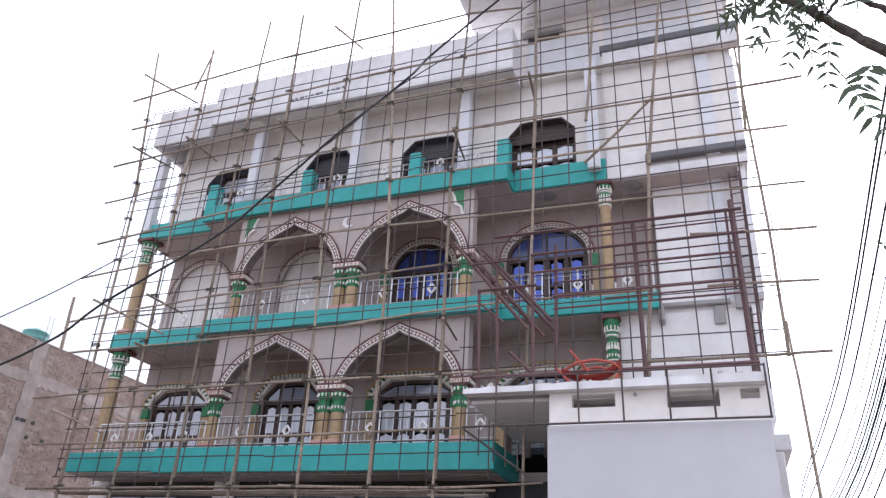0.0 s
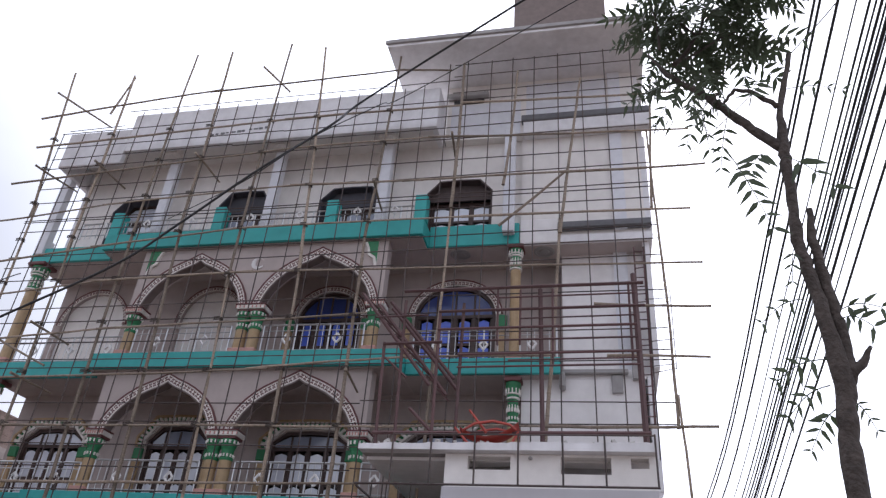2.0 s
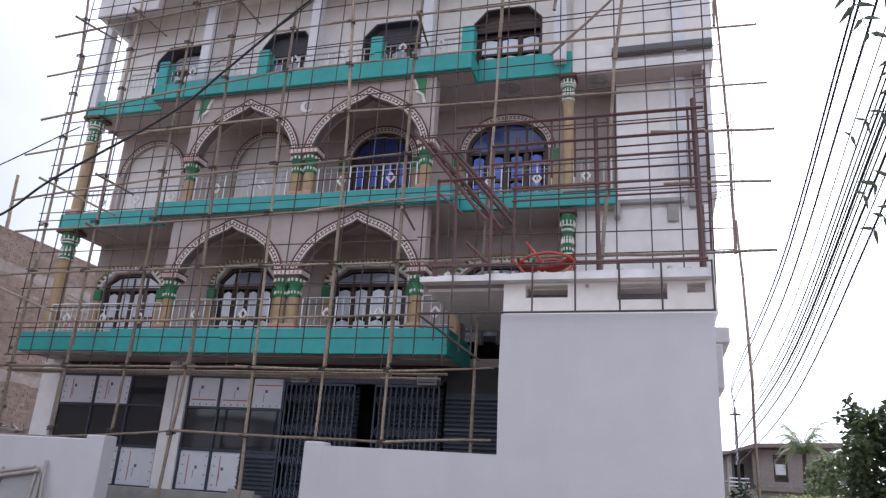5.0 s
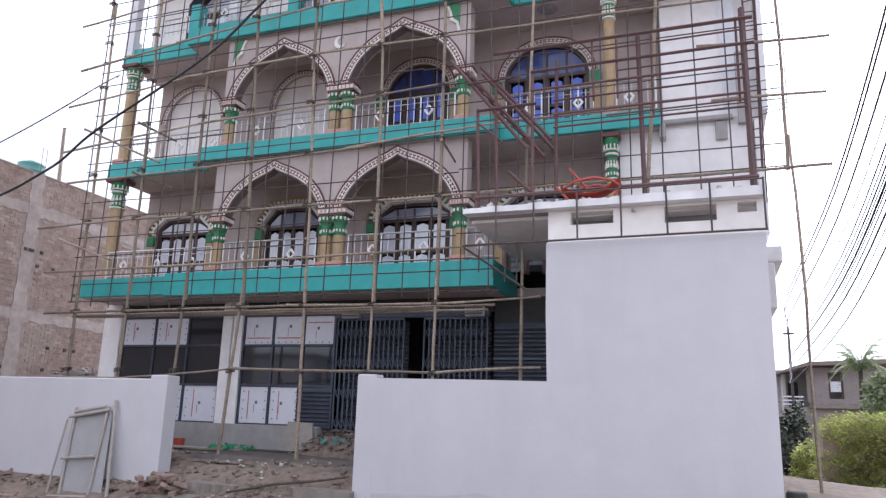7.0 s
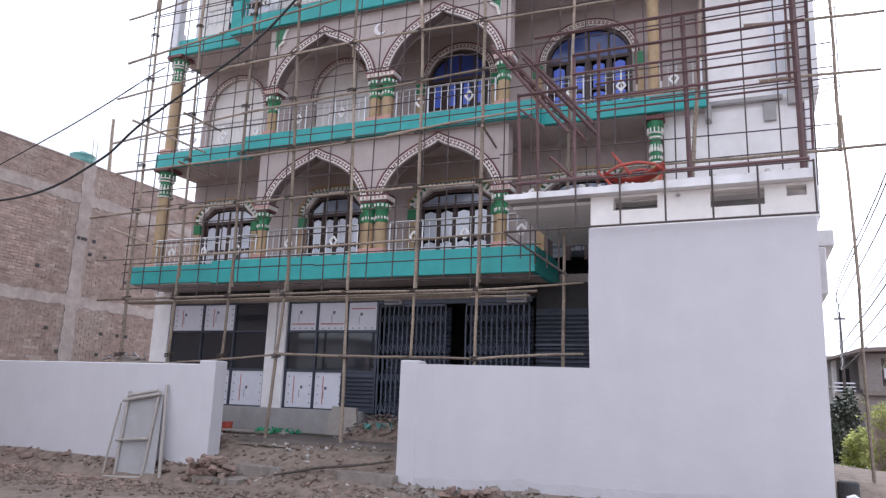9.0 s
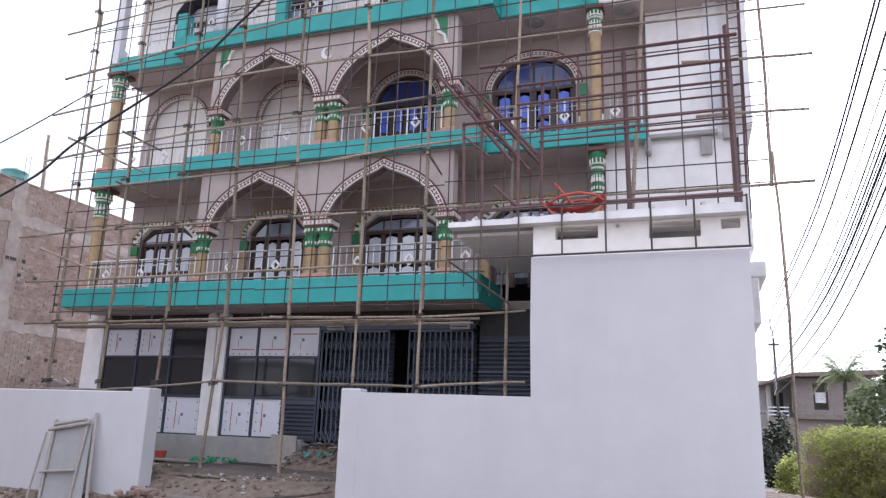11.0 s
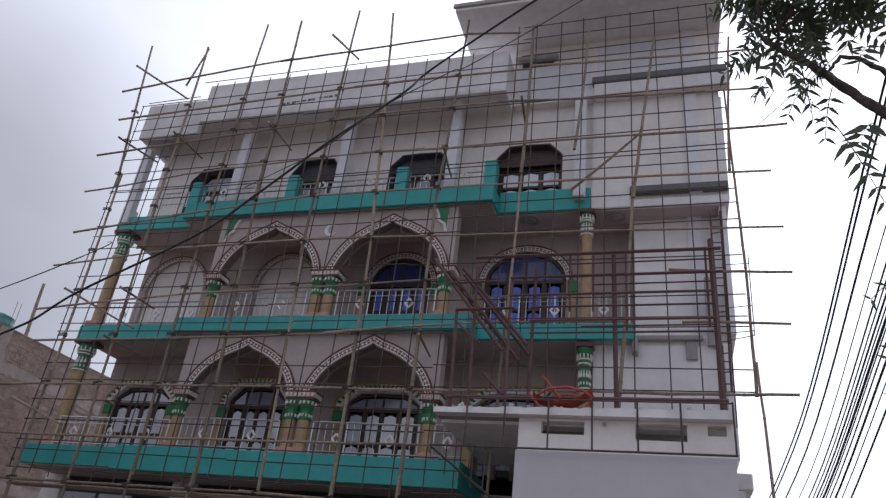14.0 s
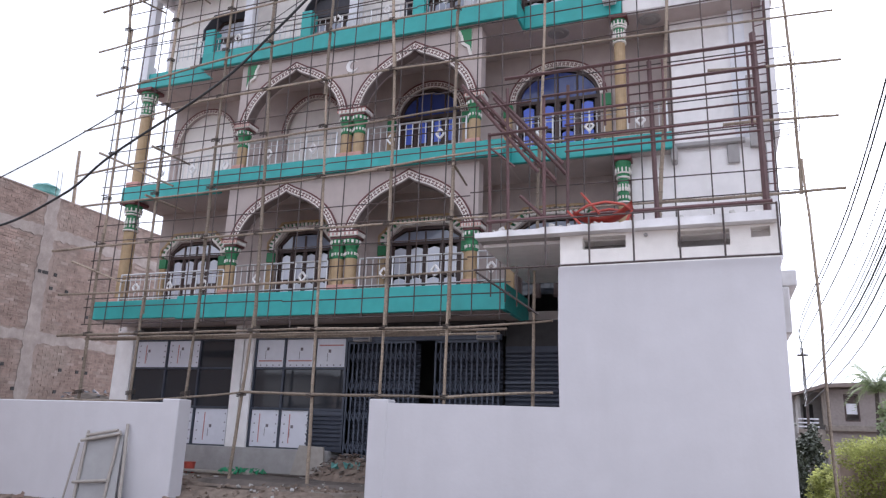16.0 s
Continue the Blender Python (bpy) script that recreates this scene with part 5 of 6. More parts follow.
for a, b in (((0.5, 3.2, 4.8), (0.45, 3.1, 5.2)), ((0.62, 3.2, 4.72), (1.05, 3.3, 5.05)), ((0.78, 3.2, 4.45), (0.7, 3.1, 4.25)), ((0.72, 3.25, 4.95), (0.95, 3.35, 5.35)), ((0.72, 3.25, 4.95), (0.5, 3.4, 5.35))):
    part("twig", wobbly([a, tuple((Vector(a) + Vector(b)) / 2 + Vector((0, 0, 0.04))), b], [0.008, 0.006, 0.003], rt, 3), "bark", crown)


def put_leaf(p, heading, droop, size):
    ob = new("leaf", rt.choice(LEAVES))
    ob.parent = crown
    ob.matrix_basis = Matrix.LocRotScale(p, Euler((rt.uniform(-0.6, 0.6), droop, heading)), (size, size, size))


def spray(a, b, pairs, size):
    """One feathered leaf along a stalk from a to b."""
    a, b = Vector(a), Vector(b)
    bm = bmesh.new()
    along = (b - a).normalized()
    side = along.cross(Vector((0.1, 1, 0.1))).normalized()
    pts = [a.lerp(b, k / 6) + Vector((0, 0, 0.03 * math.sin(k / 6 * math.pi))) for k in range(7)]
    tube(bm, pts, [0.003] * 4 + [0.002] * 3, 4)
    for k in range(pairs):
        s = 0.3 + 0.7 * k / max(1, pairs - 1)
        base = a.lerp(b, s) + Vector((0, 0, 0.03 * math.sin(s * math.pi)))
        for sg in (-1, 1):
            L = size * rt.uniform(0.75, 1.2) * (1.1 - 0.35 * s)
            d = (side * sg + along * rt.uniform(0.2, 0.7) + Vector((0, rt.uniform(-0.4, 0.4), -0.35))).normalized()
            w = d.cross(Vector((rt.uniform(-0.3, 0.3), 1, rt.uniform(-0.2, 0.5)))).normalized() * L * 0.14
            v = [bm.verts.new(base + d * L * x + w * y + Vector((0, 0, z * L))) for x, y, z in ((0, 0, 0), (0.25, 1, 0), (0.6, 0.75, -0.04), (1, 0.0, -0.14), (0.6, -0.6, -0.05), (0.25, -0.9, 0))]
            for i in range(1, 5):
                bm.faces.new((v[0], v[i], v[i + 1]))
    part("leaf", bm, "leaf", crown)


SPRAYS = (((0.77, 4.02), (0.87, 3.48), 6, 0.115), ((0.98, 3.2), (0.8, 3.1), 3, 0.07), ((1.02, 2.9), (0.83, 2.84), 4, 0.085), ((1.02, 2.8), (0.85, 2.68), 4, 0.08), ((1.11, 3.14), (1.24, 3.09), 3, 0.08),
          ((1.1, 3.08), (1.19, 3.0), 3, 0.09), ((1.08, 2.73), (1.18, 2.63), 4, 0.05), ((1.03, 2.7), (0.93, 2.56), 5, 0.075), ((1.1, 4.45), (1.35, 4.35), 4, 0.07), ((1.02, 3.95), (1.19, 3.75), 3, 0.13),
          ((1.09, 4.86), (1.25, 4.78), 4, 0.1), ((1.2, 5.2), (1.42, 5.27), 4, 0.1), ((0.95, 4.05), (0.84, 3.85), 4, 0.12), ((0.9, 4.3), (0.98, 4.52), 4, 0.1), ((0.72, 4.4), (0.58, 4.15), 5, 0.09),
          ((0.6, 4.5), (0.45, 4.3), 4, 0.1), ((0.55, 4.55), (0.3, 4.55), 5, 0.1), ((0.5, 4.75), (0.25, 4.85), 5, 0.1), ((0.98, 3.45), (0.93, 3.25), 3, 0.06), ((0.8, 4.3), (0.75, 4.05), 5, 0.08), ((0.66, 4.42), (0.7, 4.15), 4, 0.09))
for (ax, az), (bx, bz), n, size in SPRAYS:
    spray((ax, 3.2 + rt.uniform(-0.05, 0.05), az), (bx, 3.2 + rt.uniform(-0.15, 0.15), bz), n, size)
made = 0
extra = bmesh.new()
while made < 250:
    q = Vector((rt.gauss(0, 0.5), rt.gauss(0, 0.5), rt.gauss(0, 0.5)))
    if q.length > 1.1:
        continue
    p = Vector((0.77, 3.25, 5.14)) + Vector((q.x * 0.33, q.y * 0.35, q.z * 0.33))
    heading, droop, size = math.atan2(q.y, q.x) + rt.uniform(-0.8, 0.8), rt.uniform(-0.3, 0.9), rt.uniform(0.45, 0.66) + 0.25 * q.length
    if made < 200:
        put_leaf(p, heading, droop, size)
    else:
        me = rt.choice(LEAVES)
        n0 = len(extra.verts)
        extra.from_mesh(me)
        extra.verts.ensure_lookup_table()
        mt = Matrix.LocRotScale(p, Euler((rt.uniform(-0.6, 0.6), droop, heading)), (size, size, size))
        for v in extra.verts[n0:]:
            v.co = mt @ v.co
    made += 1
part("inner_foliage", extra, "leaf", crown, kind="stuff")
for c, n, s in (((0.66, 3.2, 4.45), 13, 0.17), ((0.5, 3.2, 4.68), 7, 0.1)):
    for k in range(n):
        p = Vector(c) + Vector((rt.uniform(-s, s), rt.uniform(-s, s), rt.uniform(-s, s)))
        put_leaf(p, rt.choice((0, math.pi)) + rt.uniform(-0.9, 0.9), rt.uniform(0.2, 1.3), rt.uniform(0.45, 0.8))

# ---- overhead cables ----
def service_cable(pts, r):
    """A cable that hangs through a few supports."""
    P = [Vector(p) for p in pts]
    out = []
    for i in range(len(P) - 1):
        p0, p1, p2, p3 = P[max(i - 1, 0)], P[i], P[i + 1], P[min(i + 2, len(P) - 1)]
        for k in range(8):
            t = k / 8
            out.append(0.5 * ((2 * p1) + (p2 - p0) * t + (2 * p0 - 5 * p1 + 4 * p2 - p3) * t * t + (3 * p1 - p0 - 3 * p2 + p3) * t ** 3))
    out.append(P[-1])
    bm = bmesh.new()
    tube(bm, out, r, 6)
    solid("power_cable", bm, "cable", "black service cable sagging across the facade", "cable", group="overhead cables")


service_cable([(10.66, 0.4, 10.0), (-2.67, 9, 11.11), (-4.28, 9, 9.75), (-5.47, 9, 8.86), (-6.63, 9, 7.87), (-7.61, 9, 7.11), (-9.64, 9, 6.1), (-10.65, 9, 5.46), (-12.5, 9, 4.95), (-16, 9, 5.1), (-19, 9, 6.0)], 0.021)
service_cable([(10.66, 0.8, 9.6), (-2.0, 9, 10.92), (-3.48, 9, 10.11), (-4.58, 9, 9.51), (-5.6, 9, 8.7), (-7.8, 11, 9.75), (-9.73, 12.7, 10.64)], 0.009)
service_cable([(-19, 7, 2.4), (-14, 7, 3.6), (-9.35, 7, 5.03), (-7.41, 7, 5.76), (-13.24, 12.7, 9.29)], 0.008)
for z, r in ((4.26, 0.006), (4.67, 0.005), (4.8, 0.004)):
    bm = bmesh.new()
    tube(bm, [(x, 1.76, z + 0.0004 * (x + 7) ** 2) for x in (-24, -16, -12, -8, -4, 0, 6, 12)], r, 6)
    solid("power_cable", bm, "cable", "thin black service wire crossing over the lane", "cable", group="overhead cables")
service_cable([(2.5, 3.0, 7.9), (2.86, 5.0, 7.95), (2.62, 8.5, 9.5), (1.8, 12.73, 11.26)], 0.007)

# road wires: height at each station along the lane, for the highest and the lowest
STATION = (-12.5, -4.0, 4.5, 9.0, 16.0, 27.0, 33.5, 40.0)
HIGH = (11.6, 10.0, 8.48, 7.63, 6.35, 5.75, 5.85, 6.1)
LOW = (9.9, 8.2, 6.58, 5.62, 4.35, 3.75, 4.2, 4.9)
for f, r in ((0.0, 0.016), (0.09, 0.016), (0.36, 0.016), (0.6, 0.008), (0.76, 0.012), (0.83, 0.010), (0.89, 0.014), (0.94, 0.010), (0.99, 0.019), (1.03, 0.010), (1.09, 0.011), (1.17, 0.016), (1.26, 0.008), (1.38, 0.013)):
    P = [Vector((2.5 if y < 27.5 else 2.5 + (y - 27) * 0.0923, y, a + (b - a) * f)) for y, a, b in zip(STATION, HIGH, LOW)]
    out = []
    for i in range(len(P) - 1):
        p0, p1, p2, p3 = P[max(i - 1, 0)], P[i], P[i + 1], P[min(i + 2, len(P) - 1)]
        for k in range(6):
            t = k / 6
            out.append(0.5 * ((2 * p1) + (p2 - p0) * t + (2 * p0 - 5 * p1 + 4 * p2 - p3) * t * t + (3 * p1 - p0 - 3 * p2 + p3) * t ** 3))
    bm = bmesh.new()
    tube(bm, out + [P[-1]], r, 5)
    solid("power_cable", bm, "cable", "black overhead power line running along the road", "cable", group="overhead cables")


def utility_pole(x, y, h):
    t = thing("utility_pole", "slim grey utility pole with cross arms", "pole", group="utility poles")
    bm = bmesh.new()
    tube(bm, [(x, y, -0.2), (x, y, h)], [0.075, 0.05], 8)
    part("pole_shaft", bm, "rebar", t)
    for z in (h - 0.4,):
        part("cross_arm", boxes((x - 0.26, x + 0.26, y - 0.05, y + 0.05, z, z + 0.09), bevel=0.01), "rebar", t)


utility_pole(3.72, 40, 6.4)
utility_pole(2.5, -12.6, 12)
utility_pole(10.66, 0.6, 14)
utility_pole(-24, 1.76, 5.0)
utility_pole(12, 1.76, 5.1)

# ---- brick building next door ----
NB = thing("brick_building", "unplastered brick building with concrete bands and a flat top", "building")
XB = -17.5
part("core_wall", boxes((XB - 9, XB + 0.003, 4, 25.0, -0.3, 7.8)), "mortar", NB)
rb = random.Random(3)


def ragged(name, y0, y1, z0, z1, upright, label, proud=0.016):
    """A cast band or pier whose edges are smeared over the brick."""
    n = int(max(y1 - y0, z1 - z0) / 0.12)
    A, C = [], []
    for k in range(n + 1):
        f = k / n
        e0, e1 = rb.uniform(-0.05, 0.02), rb.uniform(-0.02, 0.05)
        if upright:
            z = z0 + (z1 - z0) * f
            A.append((y0 + e0, z))
            C.append((y1 + e1 + 0.07 * noise.noise(Vector((z * 1.4, 0, 3))), z))
        else:
            y = y0 + (y1 - y0) * f
            A.append((y, z0 + e0))
            C.append((y, z1 + e1))
    bm = bmesh.new()
    ring = [[bm.verts.new(v) for v in ((XB + proud, *a), (XB + proud, *c), (XB - 0.02, *c), (XB - 0.02, *a))] for a, c in zip(A, C)]
    for r0, r1 in zip(ring, ring[1:]):
        for k in range(4):
            bm.faces.new((r0[k], r0[(k + 1) % 4], r1[(k + 1) % 4], r1[k]))
    bm.faces.new(ring[0])
    bm.faces.new(ring[-1][::-1])
    part(name, bm, "ringbeam", NB, label)


ragged("concrete_band", 4, 24.98, 6.62, 6.9, False, "stained grey concrete ring beam")
ragged("concrete_band", 4, 24.98, 3.72, 3.98, False, "stained grey concrete ring beam")
for y, z0 in ((14.35, 2.0), (9.6, -0.3)):
    ragged("concrete_pier", y + 0.02, y + 0.4, z0, 7.82, True, "grey concrete pier with smeared edges", 0.019)
bm = bmesh.new()
box(bm, -0.02, 0.01, -0.115, 0.115, -0.035, 0.035, 0.005)
BRICK = finish("brick", bm, "wallbrick")
verts, faces, singles = [], [], 0
row = 0
z = -0.2
while z < 7.76:
    y = 4.0 + (0.125 if row % 2 else 0.0)
    while y < 24.9:
        band = 6.58 < z < 6.97 or 3.66 < z < 4.04
        pier = any(a - 0.1 < y < a + 0.6 for a in (14.35, 9.6))
        if not band and not pier and rb.random() > 0.012:
            dx, dz = rb.uniform(-0.006, 0.005), rb.uniform(-0.006, 0.006)
            if 11.6 < y < 13.6 and 4.15 < z < 6.7 and singles < 300:
                ob = new("brick", BRICK)
                ob.parent = NB
                ob.matrix_basis = pose(XB + dx, y, z + dz)
                singles += 1
            else:
                n0 = len(verts)
                for ddx in (-0.02, 0.01):
                    for ddy in (-0.115, 0.115):
                        for ddz in (-0.035, 0.035):
                            verts.append((XB + dx + ddx, y + ddy, z + dz + ddz))
                faces += [tuple(n0 + i for i in f) for f in ((4, 6, 7, 5), (0, 4, 5, 1), (2, 3, 7, 6), (1, 5, 7, 3), (0, 2, 6, 4))]
        y += 0.25
    z += 0.082
    row += 1
me = bpy.data.meshes.new("brickwork")
me.from_pydata(verts, [], faces)
me.materials.append(M["wallbrick"])
ob = new("brickwork", me)
ob.parent = NB
tagged(ob, kind="stuff")
# dark blocks on the brick face stand for the shade inside putlog holes
bm = bmesh.new()
for k in range(26):
    y, z = rb.uniform(9, 17.5), rb.choice((2.4, 3.0, 3.4, 4.6, 5.2, 5.6))
    box(bm, XB + 0.01, XB + 0.028, y, y + 0.1, z, z + 0.09)
part("putlog_holes", bm, "dark", NB, kind="stuff")
part("roof_coping", boxes((XB - 9, XB + 0.02, 4, 25.03, 7.8, 7.84)), "mortar", NB)
WT = thing("water_tank", "green plastic water tank on the brick building roof", "tank")
bm = bmesh.new()
TX, TY = XB - 0.6, 14.75
lathe(bm, TX, TY, [(0.3, 7.84), (0.35, 7.88), (0.35, 7.98), (0.36, 8.0), (0.35, 8.02), (0.35, 8.18), (0.36, 8.2), (0.3, 8.24), (0.15, 8.26)], 20)
tank_body = part("tank_body", bm, "tank", WT, smooth=True)
bm = bmesh.new()
lathe(bm, TX, TY, [(0.14, 8.26), (0.14, 8.3), (0.1, 8.32)], 14)
part("lid", bm, "tank", WT, smooth=True)
solid("bamboo_post", bar((XB - 0.2, 15.4, 7.6), (XB - 0.25, 15.35, 9.54), 0.05, 7, 0.01, True, rb), "bamboo", "weathered bamboo post standing on the brick roof", "post")
for y in (14.75, 14.9):
    solid("rebar_starter", bar((XB - 0.2, y, 7.7), (XB - 0.2 + rb.uniform(-0.05, 0.05), y, 8.7), 0.008, 4), "rebar", "rusty reinforcing bar sticking out of a pier", "steel bar", group="roof starter bars")

# ---- road side to the far end ----
bm = bmesh.new()
ys = [-40, -10, 0, 6, 12, 18, 24, 30, 40, 60, 120]
L = [bm.verts.new((1.55 + (0.0 if y < 24 else (y - 24) * 0.03), y, 0.02)) for y in ys]
Rv = [bm.verts.new((4.6 if y > 18 and y < 19 else (2.7 + (y - 20) * 0.05 if y > 18 else 5.5), y, 0.02)) for y in ys]
for i in range(len(ys) - 1):
    bm.faces.new((L[i], Rv[i], Rv[i + 1], L[i + 1]))
solid("road", bm, "road", "pale dusty concrete lane beside the building", "road", kind="structure")


def leaf_cloud(name, mat, centre, size, count, leaf, seed, label, category, trunk_h=0.0, shell=0.6):
    """Many small leaves filling an uneven body; returns the thing."""
    rnd = random.Random(seed)
    t = thing(name, label, category)
    verts, faces = [], []
    for k in range(count):
        while True:
            q = Vector((rnd.uniform(-1, 1), rnd.uniform(-1, 1), rnd.uniform(-1, 1)))
            f = max(abs(q.x), abs(q.y), abs(q.z)) if shell > 1 else q.length
            bump = (0.78 + 0.65 * noise.noise(Vector(centre) + q * 1.9)) if shell <= 1 else 0.9 + 0.25 * noise.noise(Vector(centre) + q * 4)
            if f < bump and f > 0.45:
                break
        p = Vector(centre) + Vector((q.x * size[0], q.y * size[1], q.z * size[2]))
        d = Vector((rnd.uniform(-1, 1), rnd.uniform(-1, 1), rnd.uniform(-0.9, 0.4))).normalized()
        w = d.cross(Vector((rnd.uniform(-1, 1), rnd.uniform(-1, 1), 1))).normalized()
        s = leaf * rnd.uniform(0.6, 1.4)
        n0 = len(verts)
        verts += [tuple(p), tuple(p + d * s * 0.5 + w * s * 0.3), tuple(p + d * s), tuple(p + d * s * 0.5 - w * s * 0.3)]
        faces += [(n0, n0 + 1, n0 + 2), (n0, n0 + 2, n0 + 3)]
    me = bpy.data.meshes.new("foliage")
    me.from_pydata(verts, [], faces)
    me.materials.append(M[mat])
    ob = new("crown", me)
    ob.parent = t
    tagged(ob, kind="stuff")
    if trunk_h:
        part("trunk", wobbly([(centre[0], centre[1], 0), (centre[0] + 0.1, centre[1], trunk_h * 0.6), (centre[0], centre[1], trunk_h)], [0.16, 0.12, 0.07], rnd), "bark", t)
        for a in range(4):
            e = Vector(centre) + Vector((math.cos(a * 1.6) * size[0] * 0.6, math.sin(a * 1.6) * size[1] * 0.6, size[2] * 0.2))
            part("limb", wobbly([(centre[0], centre[1], trunk_h * 0.8), tuple(e)], [0.07, 0.02], rnd, 4), "bark", t)
    return t


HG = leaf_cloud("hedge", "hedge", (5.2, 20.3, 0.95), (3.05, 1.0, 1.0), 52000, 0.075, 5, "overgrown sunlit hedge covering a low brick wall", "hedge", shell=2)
part("wall", boxes((2.4, 8.0, 20.0, 20.5, -0.1, 1.5)), "mortar", HG)
# this bush gets its shade from the darkened leaf colour
leaf_cloud("bush", "shadebush", (2.4, 27.5, 1.0), (0.7, 1.7, 1.45), 6000, 0.13, 6, "bush at the lane edge with shade in its leaf colour", "bush")
leaf_cloud("bush", "hedge", (2.6, 24.0, 0.6), (0.6, 0.8, 0.75), 3200, 0.1, 9, "pale green shrub leaning over the lane", "bush")
leaf_cloud("leafy_tree", "bush", (7.2, 27.0, 3.2), (2.0, 1.8, 2.2), 7000, 0.24, 7, "broad leaved tree behind the hedge", "tree", 2.6)
leaf_cloud("leafy_tree", "bush", (10.5, 33.0, 3.2), (2.6, 2.0, 2.2), 5000, 0.22, 8, "dense green tree behind the far house", "tree", 2.8)
leaf_cloud("bush", "palm", (7.2, 36.0, 2.3), (1.25, 0.9, 1.9), 4200, 0.2, 12, "tall pale green shrub beside the palm", "bush")
PM = thing("palm_tree", "small palm with arching fronds beside the far house", "tree")
part("trunk", wobbly([(6.3, 38, 0), (6.3, 38, 2.2), (6.4, 38, 4.3)], [0.12, 0.09, 0.08], rt), "bark", PM)
for k in range(26):
    a = k * 2.4 + rt.uniform(-0.2, 0.2)
    reach, rise = rt.uniform(0.9, 1.4), 3.0 - 0.09 * k
    bm = bmesh.new()
    for i in range(22):
        s = i / 21
        base = Vector((6.4, 38, 4.3)) + Vector((math.cos(a) * reach * s, math.sin(a) * reach * s, rise * s - 1.7 * s * s))
        for sd in (-1, 1):
            d = Vector((-math.sin(a) * sd, math.cos(a) * sd, -0.7)) * rt.uniform(0.25, 0.42) * (1.1 - s * 0.8) + Vector((math.cos(a), math.sin(a), 0)) * 0.2
            w = Vector((math.cos(a), math.sin(a), 0)) * 0.035
            bm.faces.new([bm.verts.new(v) for v in (base - w, base + w, base + d)])
    part("frond", bm, "palm", PM)

FH = thing("far_house", "two storey unplastered house with a tin roof edge", "house")
part("wall", boxes((5.0, 9.0, 45, 45.2, 0, 2.0), (5.0, 5.98, 45, 45.2, 2.0, 4.75), (6.7, 9.0, 45, 45.2, 2.0, 4.75), (5.98, 6.7, 45, 45.2, 2.0, 3.07), (5.98, 6.7, 45, 45.2, 4.5, 4.75)), "farwall", FH)
part("balcony_wall", boxes((3.2, 9.0, 46.4, 46.6, 0, 4.7), (3.7, 3.85, 45, 46.4, 2.4, 4.4), bevel=0.01), "grey", FH, "shaded wall behind the balcony")
part("balcony_parapet", boxes((3.68, 5.0, 44.9, 45.05, 1.4, 2.62), bevel=0.02), "concrete", FH, "pale balcony parapet")
bm = bmesh.new()
prism(bm, [(3.25, 4.3), (5.0, 4.8), (9.4, 4.95), (9.4, 5.2), (5.0, 5.0), (3.25, 4.4)], 44.2, 52)
part("roof", bm, "brownbox", FH, "brown sheet roof with a wide overhang")
part("floor_band", boxes((5.0, 9.2, 44.7, 45.0, 2.55, 2.85), bevel=0.02), "concrete", FH)
part("door", boxes((4.1, 4.6, 46.34, 46.4, 2.4, 4.0), bevel=0.01), "dark", FH)
part("corner_post", boxes((4.9, 5.1, 44.92, 45.0, 2.85, 4.7), bevel=0.01), "concrete", FH)
w = part("window", boxes((5.98, 6.7, 45.02, 45.14, 3.07, 3.13), (5.98, 6.06, 45.02, 45.14, 3.13, 4.44), (6.62, 6.7, 45.02, 45.14, 3.13, 4.44), (5.98, 6.7, 45.02, 45.14, 4.44, 4.5)), "frame", FH)
part("pane", boxes((6.08, 6.6, 45.1, 45.12, 3.45, 4.0)), "film", w)
part("curtain", boxes((6.08, 6.6, 45.13, 45.15, 4.02, 4.42)), "frame", w)
for z in (2.72, 2.92, 3.12):
    part("balcony_rail", boxes((3.68, 4.7, 44.92, 44.96, z, z + 0.07)), "film", FH)
# pipe rail and junk at the wall corner
PR = thing("pipe_rail", "bent white pipe rail by the wall corner", "rail")
bm = bmesh.new()
tube(bm, [(0.92, 11.2, -0.1), (0.92, 11.2, 0.42), (0.95, 11.2, 0.5), (1.02, 11.2, 0.52), (1.08, 11.2, 0.48), (1.1, 11.2, 0.4), (1.1, 11.2, -0.1)], 0.03, 8)
part("pipe", bm, "film", PR, smooth=True)
rj = random.Random(17)
for k in range(7):
    a = rj.uniform(0, 3)
    c = Vector((1.55 + rj.uniform(-0.3, 0.5), 12.2 + rj.uniform(-0.6, 0.8), 0.12 + 0.03 * k))
    d = Vector((math.cos(a), math.sin(a), rj.uniform(-0.1, 0.25))) * rj.uniform(0.3, 0.6)
    solid("branch", wobbly([tuple(c - d), tuple(c), tuple(c + d)], [0.03, 0.035, 0.015], rj, 4), "pole_wood" if k % 2 else "bark", "cut branch lying in a pile by the lane", "branch", group="cut branches")
solid("drum", (lambda b: (lathe(b, 1.04, 12.1, [(0.13, -0.15), (0.14, 0.0), (0.14, 0.3), (0.15, 0.32), (0.14, 0.34), (0.14, 0.62), (0.12, 0.64)], 18), b)[1])(bmesh.new()), "dark", "black metal drum standing by the lane", "drum")

# ---- unseen houses added across the way, behind the viewer, to shape window reflections ----
for k, (x0, x1, h) in enumerate(((-42, -27, 5.5), (-26, -15, 4.5), (-14, -4, 5.2), (-3, 9, 4.2), (10, 24, 5.2))):
    hs = thing("house", "plain unseen house added behind the viewer for reflections", "house", group="houses opposite")
    part("wall", boxes((x0, x1, -24, -17, -0.2, h), bevel=0.03), "inner" if k % 2 else "grey", hs)
    part("roof", boxes((x0 - 0.3, x1 + 0.3, -24.3, -16.7, h, h + 0.15), bevel=0.03), "concrete", hs)

